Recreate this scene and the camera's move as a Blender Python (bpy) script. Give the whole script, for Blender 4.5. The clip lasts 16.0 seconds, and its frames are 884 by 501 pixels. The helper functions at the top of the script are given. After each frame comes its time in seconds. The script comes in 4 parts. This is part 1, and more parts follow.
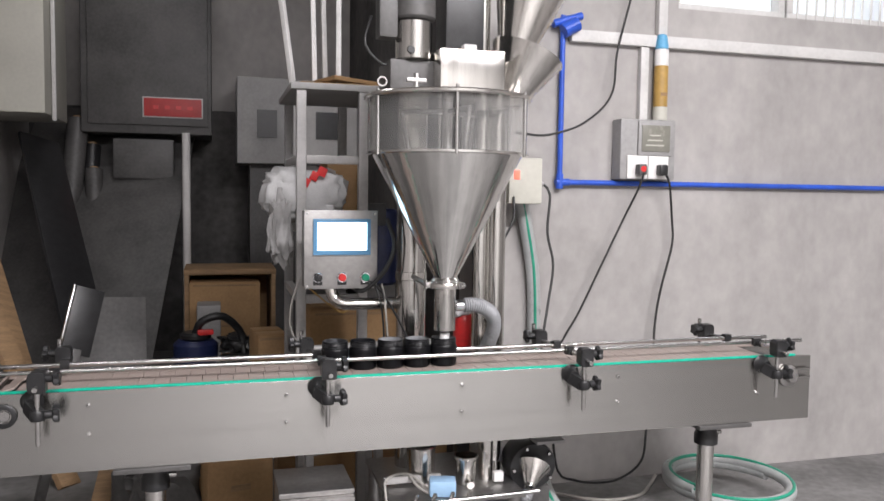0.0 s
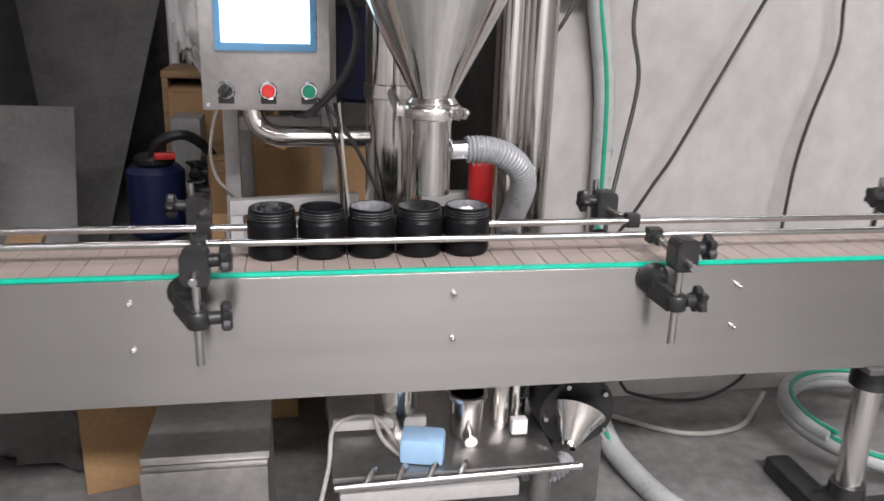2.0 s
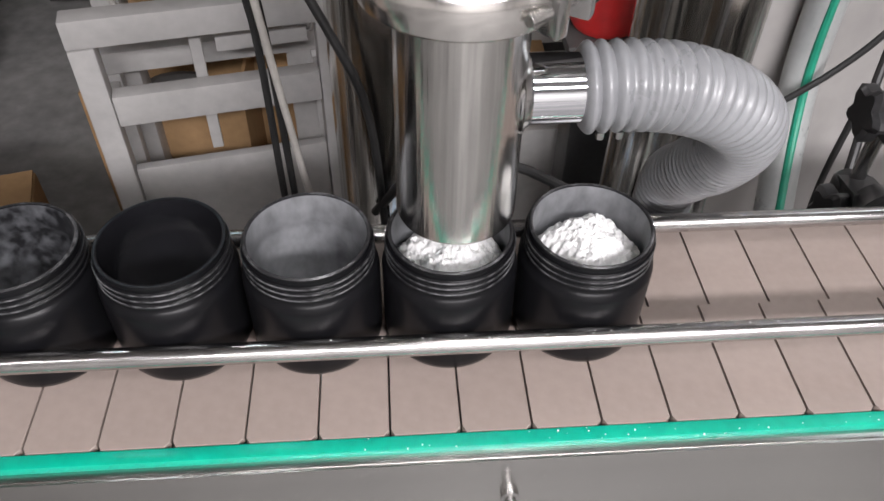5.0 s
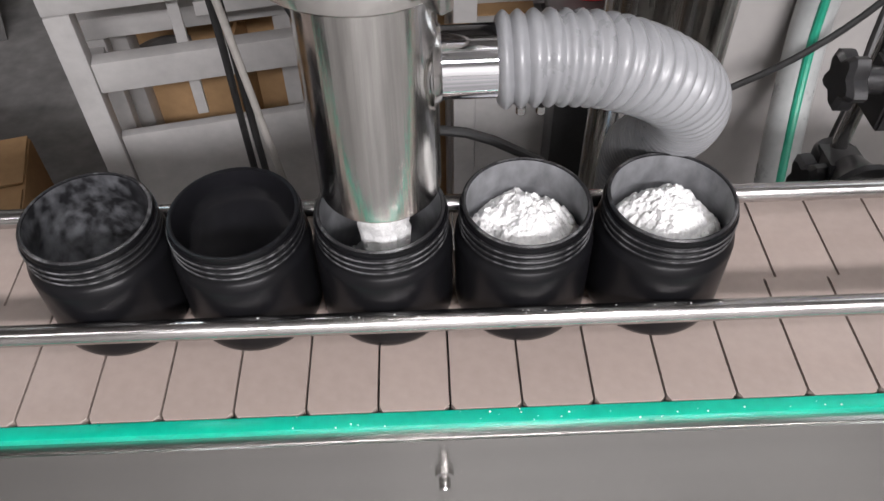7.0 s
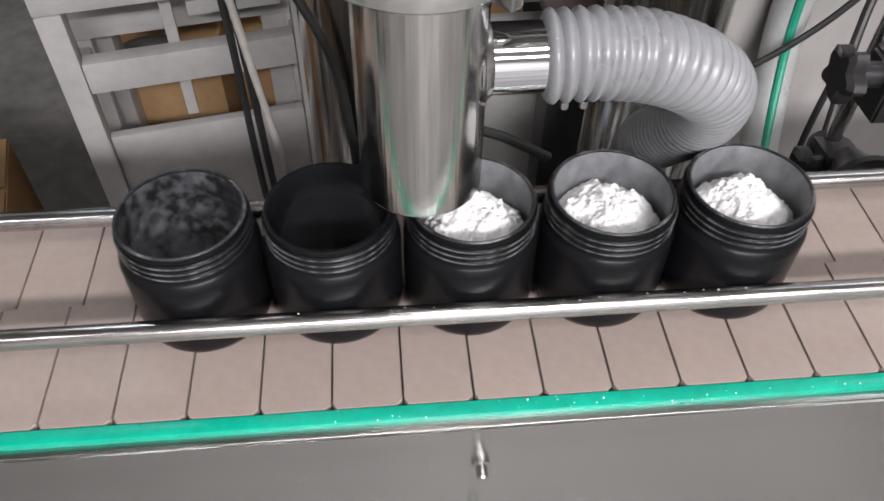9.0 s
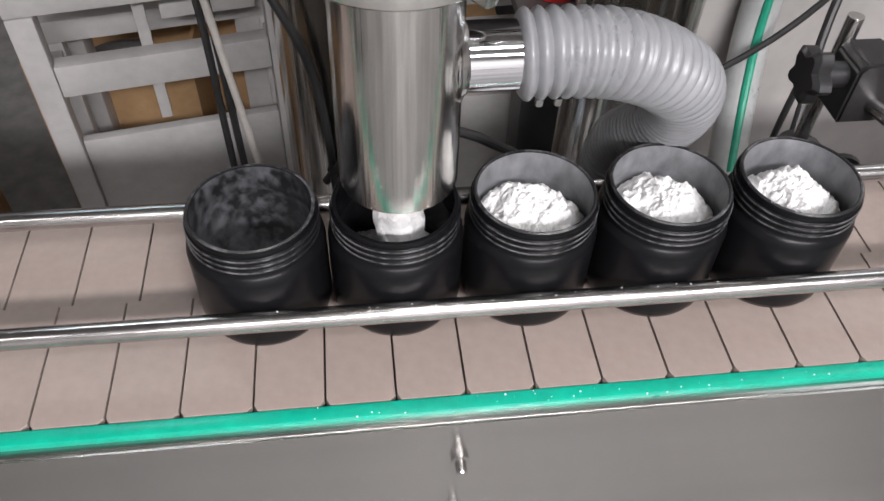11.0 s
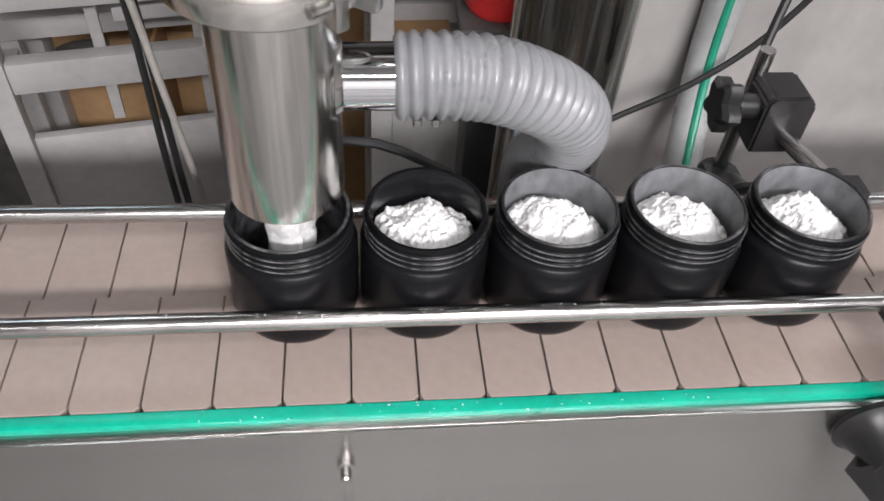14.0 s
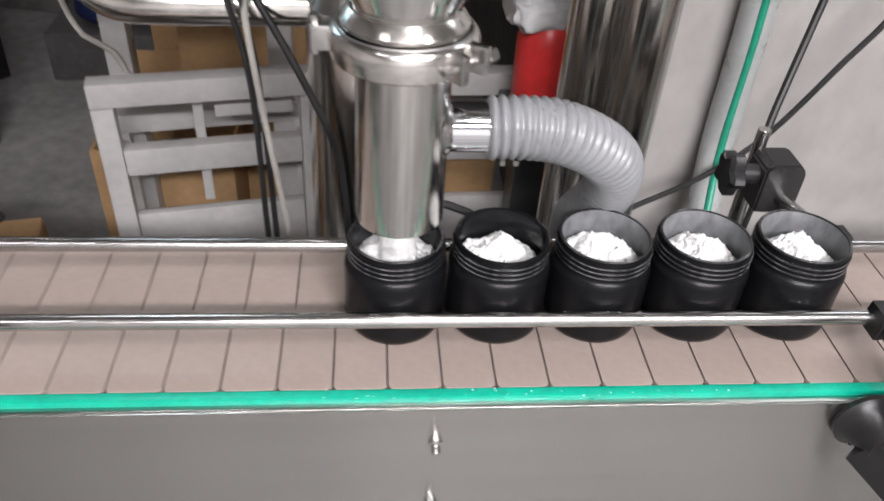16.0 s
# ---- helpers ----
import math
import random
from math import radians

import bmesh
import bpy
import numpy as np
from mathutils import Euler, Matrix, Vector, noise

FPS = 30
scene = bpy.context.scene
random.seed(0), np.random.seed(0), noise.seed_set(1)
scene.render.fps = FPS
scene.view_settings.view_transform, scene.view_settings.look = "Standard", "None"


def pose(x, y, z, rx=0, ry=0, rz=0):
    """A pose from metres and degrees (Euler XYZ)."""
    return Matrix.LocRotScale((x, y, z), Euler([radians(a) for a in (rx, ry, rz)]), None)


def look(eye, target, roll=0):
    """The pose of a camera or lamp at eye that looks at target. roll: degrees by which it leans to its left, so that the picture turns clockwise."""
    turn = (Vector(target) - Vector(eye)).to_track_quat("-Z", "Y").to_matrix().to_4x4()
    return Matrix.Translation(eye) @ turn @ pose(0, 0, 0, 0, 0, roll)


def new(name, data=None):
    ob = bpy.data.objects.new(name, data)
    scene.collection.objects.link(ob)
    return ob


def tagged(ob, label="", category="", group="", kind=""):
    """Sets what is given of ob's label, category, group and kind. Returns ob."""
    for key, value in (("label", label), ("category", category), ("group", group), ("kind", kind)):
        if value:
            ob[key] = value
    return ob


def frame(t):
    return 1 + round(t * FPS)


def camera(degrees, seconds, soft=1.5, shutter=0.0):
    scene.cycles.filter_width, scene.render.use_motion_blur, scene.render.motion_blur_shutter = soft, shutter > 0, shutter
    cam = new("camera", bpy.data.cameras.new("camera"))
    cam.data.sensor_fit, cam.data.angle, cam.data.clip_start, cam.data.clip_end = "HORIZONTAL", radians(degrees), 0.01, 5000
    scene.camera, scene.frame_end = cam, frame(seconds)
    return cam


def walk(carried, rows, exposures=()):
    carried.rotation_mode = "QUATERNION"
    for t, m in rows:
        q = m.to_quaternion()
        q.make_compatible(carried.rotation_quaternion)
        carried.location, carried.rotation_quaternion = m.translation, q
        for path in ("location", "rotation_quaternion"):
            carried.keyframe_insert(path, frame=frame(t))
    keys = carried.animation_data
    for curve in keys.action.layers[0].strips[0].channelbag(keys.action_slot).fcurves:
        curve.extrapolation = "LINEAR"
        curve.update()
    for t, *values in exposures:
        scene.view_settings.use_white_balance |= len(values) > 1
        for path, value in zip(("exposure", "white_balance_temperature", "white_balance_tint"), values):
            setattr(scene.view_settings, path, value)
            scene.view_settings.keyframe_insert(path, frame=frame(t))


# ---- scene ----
cam = camera(58.2, 16.0, shutter=0.4)

PATH = [
    (0, (-0.602, -2.023, 1.07), (-0.057, -0.104, 0.933), 0.8),
    (0.5, (-0.531, -1.936, 1.062), (-0.027, -0.013, 0.839), 0.8),
    (1, (-0.45, -1.682, 1.031), (0.017, 0.229, 0.667), 1.2),
    (1.5, (-0.311, -1.394, 1.011), (0.092, 0.505, 0.526), 1.5),
    (2, (-0.19, -1.105, 0.99), (0.155, 0.768, 0.38), 1.9),
    (2.5, (-0.088, -0.815, 1.012), (0.145, 1.006, 0.216), 1.9),
    (3, (-0.023, -0.597, 1.03), (0.138, 1.134, 0.046), 2.0),
    (3.5, (-0.019, -0.396, 1.0), (0.122, 1.25, -0.128), 1.8),
    (4, (-0.045, -0.266, 0.979), (0.116, 1.287, -0.276), 2.2),
    (6.5, (0.027, -0.2, 0.964), (0.059, 1.132, -0.527), -1.6),
    (7, (0.031, -0.203, 0.966), (0.059, 1.133, -0.521), -1.2),
    (7.5, (0.026, -0.209, 0.969), (0.064, 1.132, -0.514), -0.5),
    (8, (0.014, -0.213, 0.97), (0.074, 1.13, -0.51), 0.2),
    (8.5, (-0.009, -0.208, 0.97), (0.09, 1.123, -0.519), 0.7),
    (11, (-0.013, -0.215, 0.97), (0.185, 1.12, -0.507), 2.6),
    (11.5, (-0.013, -0.207, 0.975), (0.19, 1.11, -0.516), 3.1),
    (12, (-0.005, -0.208, 0.977), (0.208, 1.108, -0.514), 4.1),
    (12.5, (0.005, -0.215, 0.977), (0.225, 1.12, -0.497), 4.6),
    (13, (0.016, -0.214, 0.977), (0.241, 1.119, -0.496), 4.7),
    (13.5, (0.018, -0.213, 0.981), (0.257, 1.108, -0.501), 5.7),
    (14, (0.043, -0.227, 0.983), (0.256, 1.124, -0.477), 5.3),
    (14.5, (0.064, -0.235, 0.989), (0.274, 1.131, -0.457), 6.1),
    (15, (0.054, -0.243, 0.99), (0.253, 1.153, -0.428), 6.4),
    (15.5, (0.041, -0.276, 0.989), (0.241, 1.178, -0.369), 6.2),
    (16, (-0.014, -0.359, 1.017), (0.172, 1.203, -0.219), 4.3),
]
walk(cam, [(t, look(eye, target, roll)) for t, eye, target, roll in PATH],
     exposures=[(0, -0.02), (3.0, 0.06), (4.0, 0.0), (6.3, -0.08), (14.5, -0.08), (16, 0.06)])

# ---- world and light ----
world = bpy.data.worlds.new("hall_sky")
scene.world = world
world.use_nodes = True
sky = world.node_tree.nodes.new("ShaderNodeTexSky")
sky.sky_type, sky.sun_disc = "NISHITA", False
sky.sun_elevation, sky.sun_rotation = radians(45), radians(60)
world.node_tree.links.new(sky.outputs[0], world.node_tree.nodes["Background"].inputs[0])
world.node_tree.nodes["Background"].inputs[1].default_value = 0.10


def area_lamp(name, eye, target, size, power, colour=(1.0, 0.97, 0.93), size_y=None):
    data = bpy.data.lights.new(name, "AREA")
    data.energy, data.color, data.size = power, colour, size
    if size_y:
        data.shape, data.size_y = "RECTANGLE", size_y
    ob = new(name, data)
    ob.matrix_world = look(eye, target)
    return ob


LAMPS = ((0.43, -1.05, 2.6), (-1.25, -1.3, 2.6), (1.4, -1.5, 2.65))     # the hall lamps over the aisle
COOL = (1.0, 0.962, 0.99)
for spot, power in zip(LAMPS, (19, 5, 13)):
    area_lamp("hall_lamp_light", spot, (0.15, -0.1, 0.3), 0.26, power, COOL)
# unseen broad light, placed by the plate's gleam and widened to brighten the hall
area_lamp("broad_hall_light", (0.6, -3.0, 2.9), (0.6, -2.85, 0), 2.9, 350, COOL, 0.4)
area_lamp("window_daylight", (1.65, 0.64, 2.1), (1.3, -1.6, 0.9), 1.1, 6, (0.9, 0.96, 1.0), 0.5)
# added fill light with no fixture, brightens the store recess
area_lamp("recess_fill_light", (-0.9, 1.9, 3.3), (-0.9, 1.95, 0), 0.9, 9, COOL, 0.2)
scene.view_settings.exposure = 0.0

# ---- materials ----


def material(name, colour, rough=0.5, metal=0.0, var=0.12, scale=8.0, fine=90.0, bump=0.05, stretch=None, tint=None,
             emit=0.0, alpha=1.0, transmission=0.0, spec=0.5, piece=0.0, rough_var=0.12):
    """A procedural surface: two scales of variation, fine relief, and a shade of its own for each piece."""
    m = bpy.data.materials.new(name)
    m.use_nodes = True
    n, l = m.node_tree.nodes, m.node_tree.links
    b = n["Principled BSDF"]
    b.inputs["Metallic"].default_value = metal
    b.inputs["Specular IOR Level"].default_value = spec
    b.inputs["Transmission Weight"].default_value = transmission
    b.inputs["Alpha"].default_value = alpha
    co = n.new("ShaderNodeTexCoord")
    mp = n.new("ShaderNodeMapping")
    if stretch:
        mp.inputs["Scale"].default_value = stretch
    l.new(co.outputs["Object"], mp.inputs[0])
    big, small = n.new("ShaderNodeTexNoise"), n.new("ShaderNodeTexNoise")
    big.inputs["Scale"].default_value, big.inputs["Detail"].default_value = scale, 5
    small.inputs["Scale"].default_value, small.inputs["Detail"].default_value = fine, 4
    l.new(mp.outputs[0], big.inputs[0]), l.new(mp.outputs[0], small.inputs[0])
    mix = n.new("ShaderNodeMath")
    mix.operation = "MULTIPLY_ADD"
    mix.inputs[1].default_value = 0.65
    l.new(big.outputs[0], mix.inputs[0])
    sm = n.new("ShaderNodeMath")
    sm.operation, sm.inputs[1].default_value = "MULTIPLY", 0.35
    l.new(small.outputs[0], sm.inputs[0]), l.new(sm.outputs[0], mix.inputs[2])
    ramp = n.new("ShaderNodeValToRGB")
    c = Vector(colour)
    d = Vector(tint) if tint else c * (1 - 2.2 * var)
    e = c * (1 + 1.2 * var)
    ramp.color_ramp.elements[0].position, ramp.color_ramp.elements[1].position = 0.3, 0.7
    ramp.color_ramp.elements[0].color = (*[max(0, v) for v in d], 1)
    ramp.color_ramp.elements[1].color = (*[min(1, v) for v in e], 1)
    l.new(mix.outputs[0], ramp.inputs[0])
    out = ramp.outputs[0]
    if piece:
        info, hsv, mr = n.new("ShaderNodeObjectInfo"), n.new("ShaderNodeHueSaturation"), n.new("ShaderNodeMapRange")
        mr.inputs["To Min"].default_value, mr.inputs["To Max"].default_value = 1 - piece, 1 + piece
        l.new(info.outputs["Random"], mr.inputs[0]), l.new(mr.outputs[0], hsv.inputs["Value"]), l.new(out, hsv.inputs["Color"])
        out = hsv.outputs[0]
    l.new(out, b.inputs["Base Color"])
    rr = n.new("ShaderNodeMapRange")
    rr.inputs["To Min"].default_value, rr.inputs["To Max"].default_value = max(0.02, rough - rough_var), min(1, rough + rough_var)
    l.new(mix.outputs[0], rr.inputs[0]), l.new(rr.outputs[0], b.inputs["Roughness"])
    if bump:
        bp = n.new("ShaderNodeBump")
        bp.inputs["Strength"].default_value, bp.inputs["Distance"].default_value = bump, 0.004
        l.new(mix.outputs[0], bp.inputs["Height"]), l.new(bp.outputs[0], b.inputs["Normal"])
    if emit:
        l.new(out, b.inputs["Emission Color"])
        b.inputs["Emission Strength"].default_value = emit
    return m


STEEL_PLATE = material("brushed_steel", (0.47, 0.462, 0.445), 0.25, 1.0, 0.04, 2.5, 150, 0.03, stretch=(0.12, 1, 12), rough_var=0.05)
brushed = STEEL_PLATE.node_tree.nodes["Principled BSDF"]
brushed.inputs["Anisotropic"].default_value, brushed.inputs["Anisotropic Rotation"].default_value = 0.85, 0.0
grain = STEEL_PLATE.node_tree.nodes.new("ShaderNodeCombineXYZ")
grain.inputs[2].default_value = 1.0       # the brushing runs along the plate, so gleams spread upright
STEEL_PLATE.node_tree.links.new(grain.outputs[0], brushed.inputs["Tangent"])
STEEL = material("polished_steel", (0.74, 0.72, 0.69), 0.17, 1.0, 0.09, 30, 110, 0.13, stretch=(1, 1, 0.03), rough_var=0.08)
# upright streaks in this colour stand in for dark and bright reflections
STEEL_TUBE = material("reflection_streaked_steel", (0.66, 0.645, 0.62), 0.15, 1.0, 0.2, 48, 260, 0.26, stretch=(1, 1, 0.008), rough_var=0.05)
STEEL_CONE = material("spun_mirror_steel", (0.72, 0.71, 0.69), 0.10, 1.0, 0.10, 11, 40, 0.32, stretch=(1, 1, 0.05), rough_var=0.05)
STEEL_ROD = material("steel_rod", (0.55, 0.54, 0.53), 0.22, 1.0, 0.08, 20, 160, 0.02)
CHROME = material("chromed_steel", (0.72, 0.73, 0.76), 0.06, 1.0, 0.03, 8, 60, 0.0, rough_var=0.03)
STEEL_DULL = material("dull_steel", (0.42, 0.41, 0.40), 0.45, 1.0, 0.15, 6, 60, 0.04)
BLACK = material("black_plastic", (0.018, 0.018, 0.019), 0.38, 0.0, 0.25, 30, 240, 0.03)
JAR_BLACK = material("satin_black_jar", (0.004, 0.004, 0.005), 0.3, 0.0, 0.3, 40, 260, 0.0, tint=(0.006, 0.006, 0.0065), spec=0.17, rough_var=0.05)
JAR_DUST = material("dusty_black_jar_inside", (0.008, 0.008, 0.009), 0.34, 0.0, 0.3, 11, 150, 0.02, stretch=(1, 1, 0.8), tint=(0.11, 0.114, 0.122), rough_var=0.2)
for stop, at in zip(JAR_DUST.node_tree.nodes["Color Ramp"].color_ramp.elements, (0.39, 0.53)):
    stop.position = at      # dust lies in broad patches with soft edges
JAR_FROST = material("powder_frosted_jar_inside", (0.24, 0.245, 0.255), 0.5, 0.0, 0.2, 20, 120, 0.05, stretch=(1, 1, 0.6), tint=(0.03, 0.031, 0.034), rough_var=0.15)
SLAT = material("beige_acetal_slat", (0.335, 0.275, 0.245), 0.42, 0.0, 0.06, 20, 160, 0.03, piece=0.035)
GREEN = material("green_wear_strip", (0.0, 0.40, 0.27), 0.32, 0.0, 0.1, 30, 120, 0.02)
HOSE_GREY = material("grey_corrugated_hose", (0.235, 0.24, 0.25), 0.30, 0.0, 0.1, 25, 140, 0.03)
POWDER = material("white_powder", (0.83, 0.83, 0.82), 0.95, 0.0, 0.08, 260, 900, 0.6, spec=0.05)
CONCRETE = material("grey_plaster", (0.405, 0.388, 0.375), 0.85, 0.0, 0.11, 2.3, 19, 0.03, stretch=(1.2, 1, 0.9), spec=0.2)
CONCRETE_DARK = material("dark_plaster", (0.10, 0.096, 0.093), 0.85, 0.0, 0.3, 2, 22, 0.15, spec=0.2)
FLOOR = material("worn_concrete_floor", (0.21, 0.205, 0.20), 0.6, 0.0, 0.3, 2.5, 30, 0.1)
PAINT_WHITE = material("white_paint", (0.60, 0.59, 0.575), 0.5, 0.0, 0.08, 6, 70, 0.03)
PAINT_GREY = material("grey_painted_steel", (0.30, 0.295, 0.29), 0.45, 0.0, 0.12, 7, 70, 0.03)
PAINT_DARK = material("dark_grey_steel", (0.085, 0.082, 0.08), 0.5, 0.0, 0.25, 5, 60, 0.05)
PAINT_SMOKE = material("smoky_plastic", (0.21, 0.205, 0.175), 0.25, 0.0, 0.1, 9, 70, 0.02)
PALE = material("pale_cabinet_paint", (0.50, 0.49, 0.43), 0.5, 0.0, 0.06, 4, 60, 0.03)
FRAME_PAINT = material("light_grey_frame_paint", (0.42, 0.41, 0.40), 0.42, 0.0, 0.1, 9, 80, 0.04)
BLUE = material("blue_pvc_pipe", (0.03, 0.10, 0.55), 0.35, 0.0, 0.12, 12, 90, 0.02)
RED = material("red_plastic", (0.62, 0.03, 0.03), 0.38, 0.0, 0.08, 30, 120, 0.02)
RED_SIGN = material("red_sign_face", (0.42, 0.035, 0.035), 0.5, 0.0, 0.1, 12, 80, 0.02)
GREEN_BUTTON = material("green_plastic", (0.0, 0.22, 0.12), 0.35, 0.0, 0.08, 30, 120, 0.02)
GREEN_HOSE = material("green_stripe_hose", (0.02, 0.30, 0.19), 0.35, 0.0, 0.1, 20, 120, 0.02)
CLEAR_HOSE = material("milky_clear_hose", (0.40, 0.415, 0.41), 0.3, 0.0, 0.08, 20, 120, 0.02)
CARD = material("brown_cardboard", (0.36, 0.225, 0.115), 0.85, 0.0, 0.12, 6, 80, 0.06, spec=0.2)
WOOD = material("raw_timber", (0.30, 0.19, 0.10), 0.75, 0.0, 0.2, 5, 60, 0.1, stretch=(1, 1, 8))
BAG = material("white_woven_sack", (0.55, 0.55, 0.55), 0.55, 0.0, 0.1, 9, 140, 0.25)
BLUE_BOX = material("pale_blue_plastic", (0.30, 0.47, 0.66), 0.45, 0.0, 0.07, 14, 90, 0.03)
NAVY = material("navy_blue_enamel", (0.012, 0.02, 0.075), 0.4, 0.0, 0.2, 10, 90, 0.05)
CABLE = material("black_cable", (0.02, 0.02, 0.02), 0.5, 0.0, 0.2, 30, 120, 0.02)
CABLE_GREY = material("grey_cable", (0.42, 0.40, 0.37), 0.5, 0.0, 0.1, 30, 120, 0.02)
YELLOW = material("ochre_label", (0.42, 0.26, 0.07), 0.5, 0.0, 0.1, 20, 90, 0.02)
LABEL_BLUE = material("sky_blue_label", (0.10, 0.34, 0.55), 0.5, 0.0, 0.1, 20, 90, 0.02)
SOCKET = material("white_socket_plastic", (0.74, 0.73, 0.71), 0.4, 0.0, 0.04, 20, 90, 0.01)
SCREEN = material("lit_touch_screen", (0.62, 0.86, 1.0), 0.3, 0.0, 0.02, 8, 60, 0.0, emit=2.6)
# the screen's blue glow on its bezel is put into this base colour
SCREEN_RIM = material("glow_tinted_bezel", (0.12, 0.30, 0.50), 0.3, 0.0, 0.1, 8, 60, 0.0)
LED_RED = material("red_indicator_light", (1.0, 0.12, 0.08), 0.4, emit=1.6, bump=0)
JAR_RIM = material("chalky_jar_rim", (0.012, 0.012, 0.013), 0.35, 0.0, 0.3, 45, 260, 0.1, tint=(0.15, 0.15, 0.155))
for stop, at in zip(JAR_RIM.node_tree.nodes["Color Ramp"].color_ramp.elements, (0.36, 0.52)):
    stop.position = at      # chalk clings in broken streaks
JAR_CLEAN = material("clean_black_jar_inside", (0.005, 0.005, 0.006), 0.2, 0.0, 0.3, 28, 150, 0.01, tint=(0.012, 0.012, 0.014), spec=0.4)
SKY_PANE = material("window_daylight_pane", (0.80, 0.86, 0.90), 0.4, 0.0, 0.08, 3, 20, 0.0, emit=0.15)
# for the unseen south wall, white so the steel reflects a brighter hall
WALL_WHITE = material("bright_bounce_wall", (0.68, 0.67, 0.65), 0.8, 0.0, 0.08, 1.5, 90, 0.08, spec=0.2)
CEIL = material("hall_ceiling_sheet", (0.35, 0.34, 0.33), 0.8, 0.0, 0.1, 1.5, 20, 0.05)
ACRYLIC = material("clear_acrylic", (0.90, 0.90, 0.89), 0.08, 0.0, 0.03, 12, 60, 0.0, transmission=0.95, rough_var=0.04)
ACRYLIC.node_tree.nodes["Principled BSDF"].inputs["IOR"].default_value = 1.12

# ---- mesh helpers ----


def add_box(bm, c, s, bev=0.0, m=None):
    r = bmesh.ops.create_cube(bm, size=1.0)
    vs = r["verts"]
    bmesh.ops.scale(bm, vec=s, verts=vs)
    if bev:
        es = list({e for v in vs for e in v.link_edges})
        r = bmesh.ops.bevel(bm, geom=es, offset=bev, segments=2, affect="EDGES", profile=0.6)
        vs = list({v for f in r["faces"] for v in f.verts} | {v for v in vs if v.is_valid})
    if m is not None:
        bmesh.ops.transform(bm, matrix=m, verts=vs)
    bmesh.ops.translate(bm, vec=c, verts=vs)
    return bm


def add_lathe(bm, profile, seg=40, origin=(0, 0, 0), m=None, close=False):
    """Turns a profile of (radius, height) round the z axis; m turns and moves it."""
    rings = []
    for r, z in profile:
        if r < 1e-6:
            rings.append([bm.verts.new((0, 0, z))])
        else:
            rings.append([bm.verts.new((r * math.cos(a), r * math.sin(a), z)) for a in (2 * math.pi * i / seg for i in range(seg))])
    for a, b in zip(rings, rings[1:] + (rings[:1] if close else [])):
        for i in range(seg):
            j = (i + 1) % seg
            if len(a) == 1 and len(b) == 1:
                continue
            if len(a) == 1:
                bm.faces.new((a[0], b[j], b[i]))
            elif len(b) == 1:
                bm.faces.new((a[i], a[j], b[0]))
            else:
                bm.faces.new((a[i], a[j], b[j], b[i]))
    vs = [v for r in rings for v in r]
    if m is not None:
        bmesh.ops.transform(bm, matrix=m, verts=vs)
    bmesh.ops.translate(bm, vec=origin, verts=vs)
    bmesh.ops.recalc_face_normals(bm, faces=bm.faces)
    return bm


def along(p, q):
    """The turn and place that carries the z axis from the origin onto the way from p to q."""
    p, q = Vector(p), Vector(q)
    return Matrix.Translation(p) @ (q - p).to_track_quat("Z", "Y").to_matrix().to_4x4()


def add_rod(bm, p, q, r, seg=16, bev=0.0, r2=None):
    h = (Vector(q) - Vector(p)).length
    r2 = r if r2 is None else r2
    b = bev or min(r, h) * 0.06
    return add_lathe(bm, [(0, 0), (r - b, 0), (r, b), (r2, h - b), (r2 - b, h), (0, h)], seg, m=along(p, q))


def smooth_line(points, step=0.02):
    """Points along a Catmull-Rom curve through the given ones."""
    ps = [Vector(p) for p in points]
    ps = [2 * ps[0] - ps[1], *ps, 2 * ps[-1] - ps[-2]]
    out = []
    for a, b, c, d in zip(ps, ps[1:], ps[2:], ps[3:]):
        n = max(2, int((c - b).length / step))
        for i in range(n):
            t = i / n
            out.append(0.5 * (2 * b + (c - a) * t + (2 * a - 5 * b + 4 * c - d) * t * t + (3 * b - a - 3 * c + d) * t ** 3))
    return out + [ps[-2]]


def add_sweep(bm, points, r, seg=12, step=0.02, wave=None, smooth=True):
    """A round hose or cable along points; wave gives the radius at a distance along it."""
    ps = smooth_line(points, step) if smooth else [Vector(p) for p in points]
    up, rings, run = Vector((0.13, 0.27, 0.95)), [], 0.0
    for i, p in enumerate(ps):
        t = (ps[min(i + 1, len(ps) - 1)] - ps[max(i - 1, 0)]).normalized()
        side = t.cross(up).normalized() if i == 0 else (side - t * side.dot(t)).normalized()
        other = t.cross(side)
        if i:
            run += (p - ps[i - 1]).length
        rad = wave(run) if wave else r
        rings.append([bm.verts.new(p + rad * (math.cos(a) * side + math.sin(a) * other)) for a in (2 * math.pi * k / seg for k in range(seg))])
    for a, b in zip(rings, rings[1:]):
        for k in range(seg):
            bm.faces.new((a[k], a[(k + 1) % seg], b[(k + 1) % seg], b[k]))
    bm.faces.new(rings[0][::-1]), bm.faces.new(rings[-1])
    return bm


def add_prism(bm, outline, p, q):
    """A prism with the given outline (x, y) from p to q."""
    h, m = (Vector(q) - Vector(p)).length, along(p, q)
    lo = [bm.verts.new(m @ Vector((x, y, 0))) for x, y in outline]
    hi = [bm.verts.new(m @ Vector((x, y, h))) for x, y in outline]
    n = len(lo)
    for i in range(n):
        bm.faces.new((lo[i], lo[(i + 1) % n], hi[(i + 1) % n], hi[i]))
    bm.faces.new(lo[::-1]), bm.faces.new(hi)
    return bm


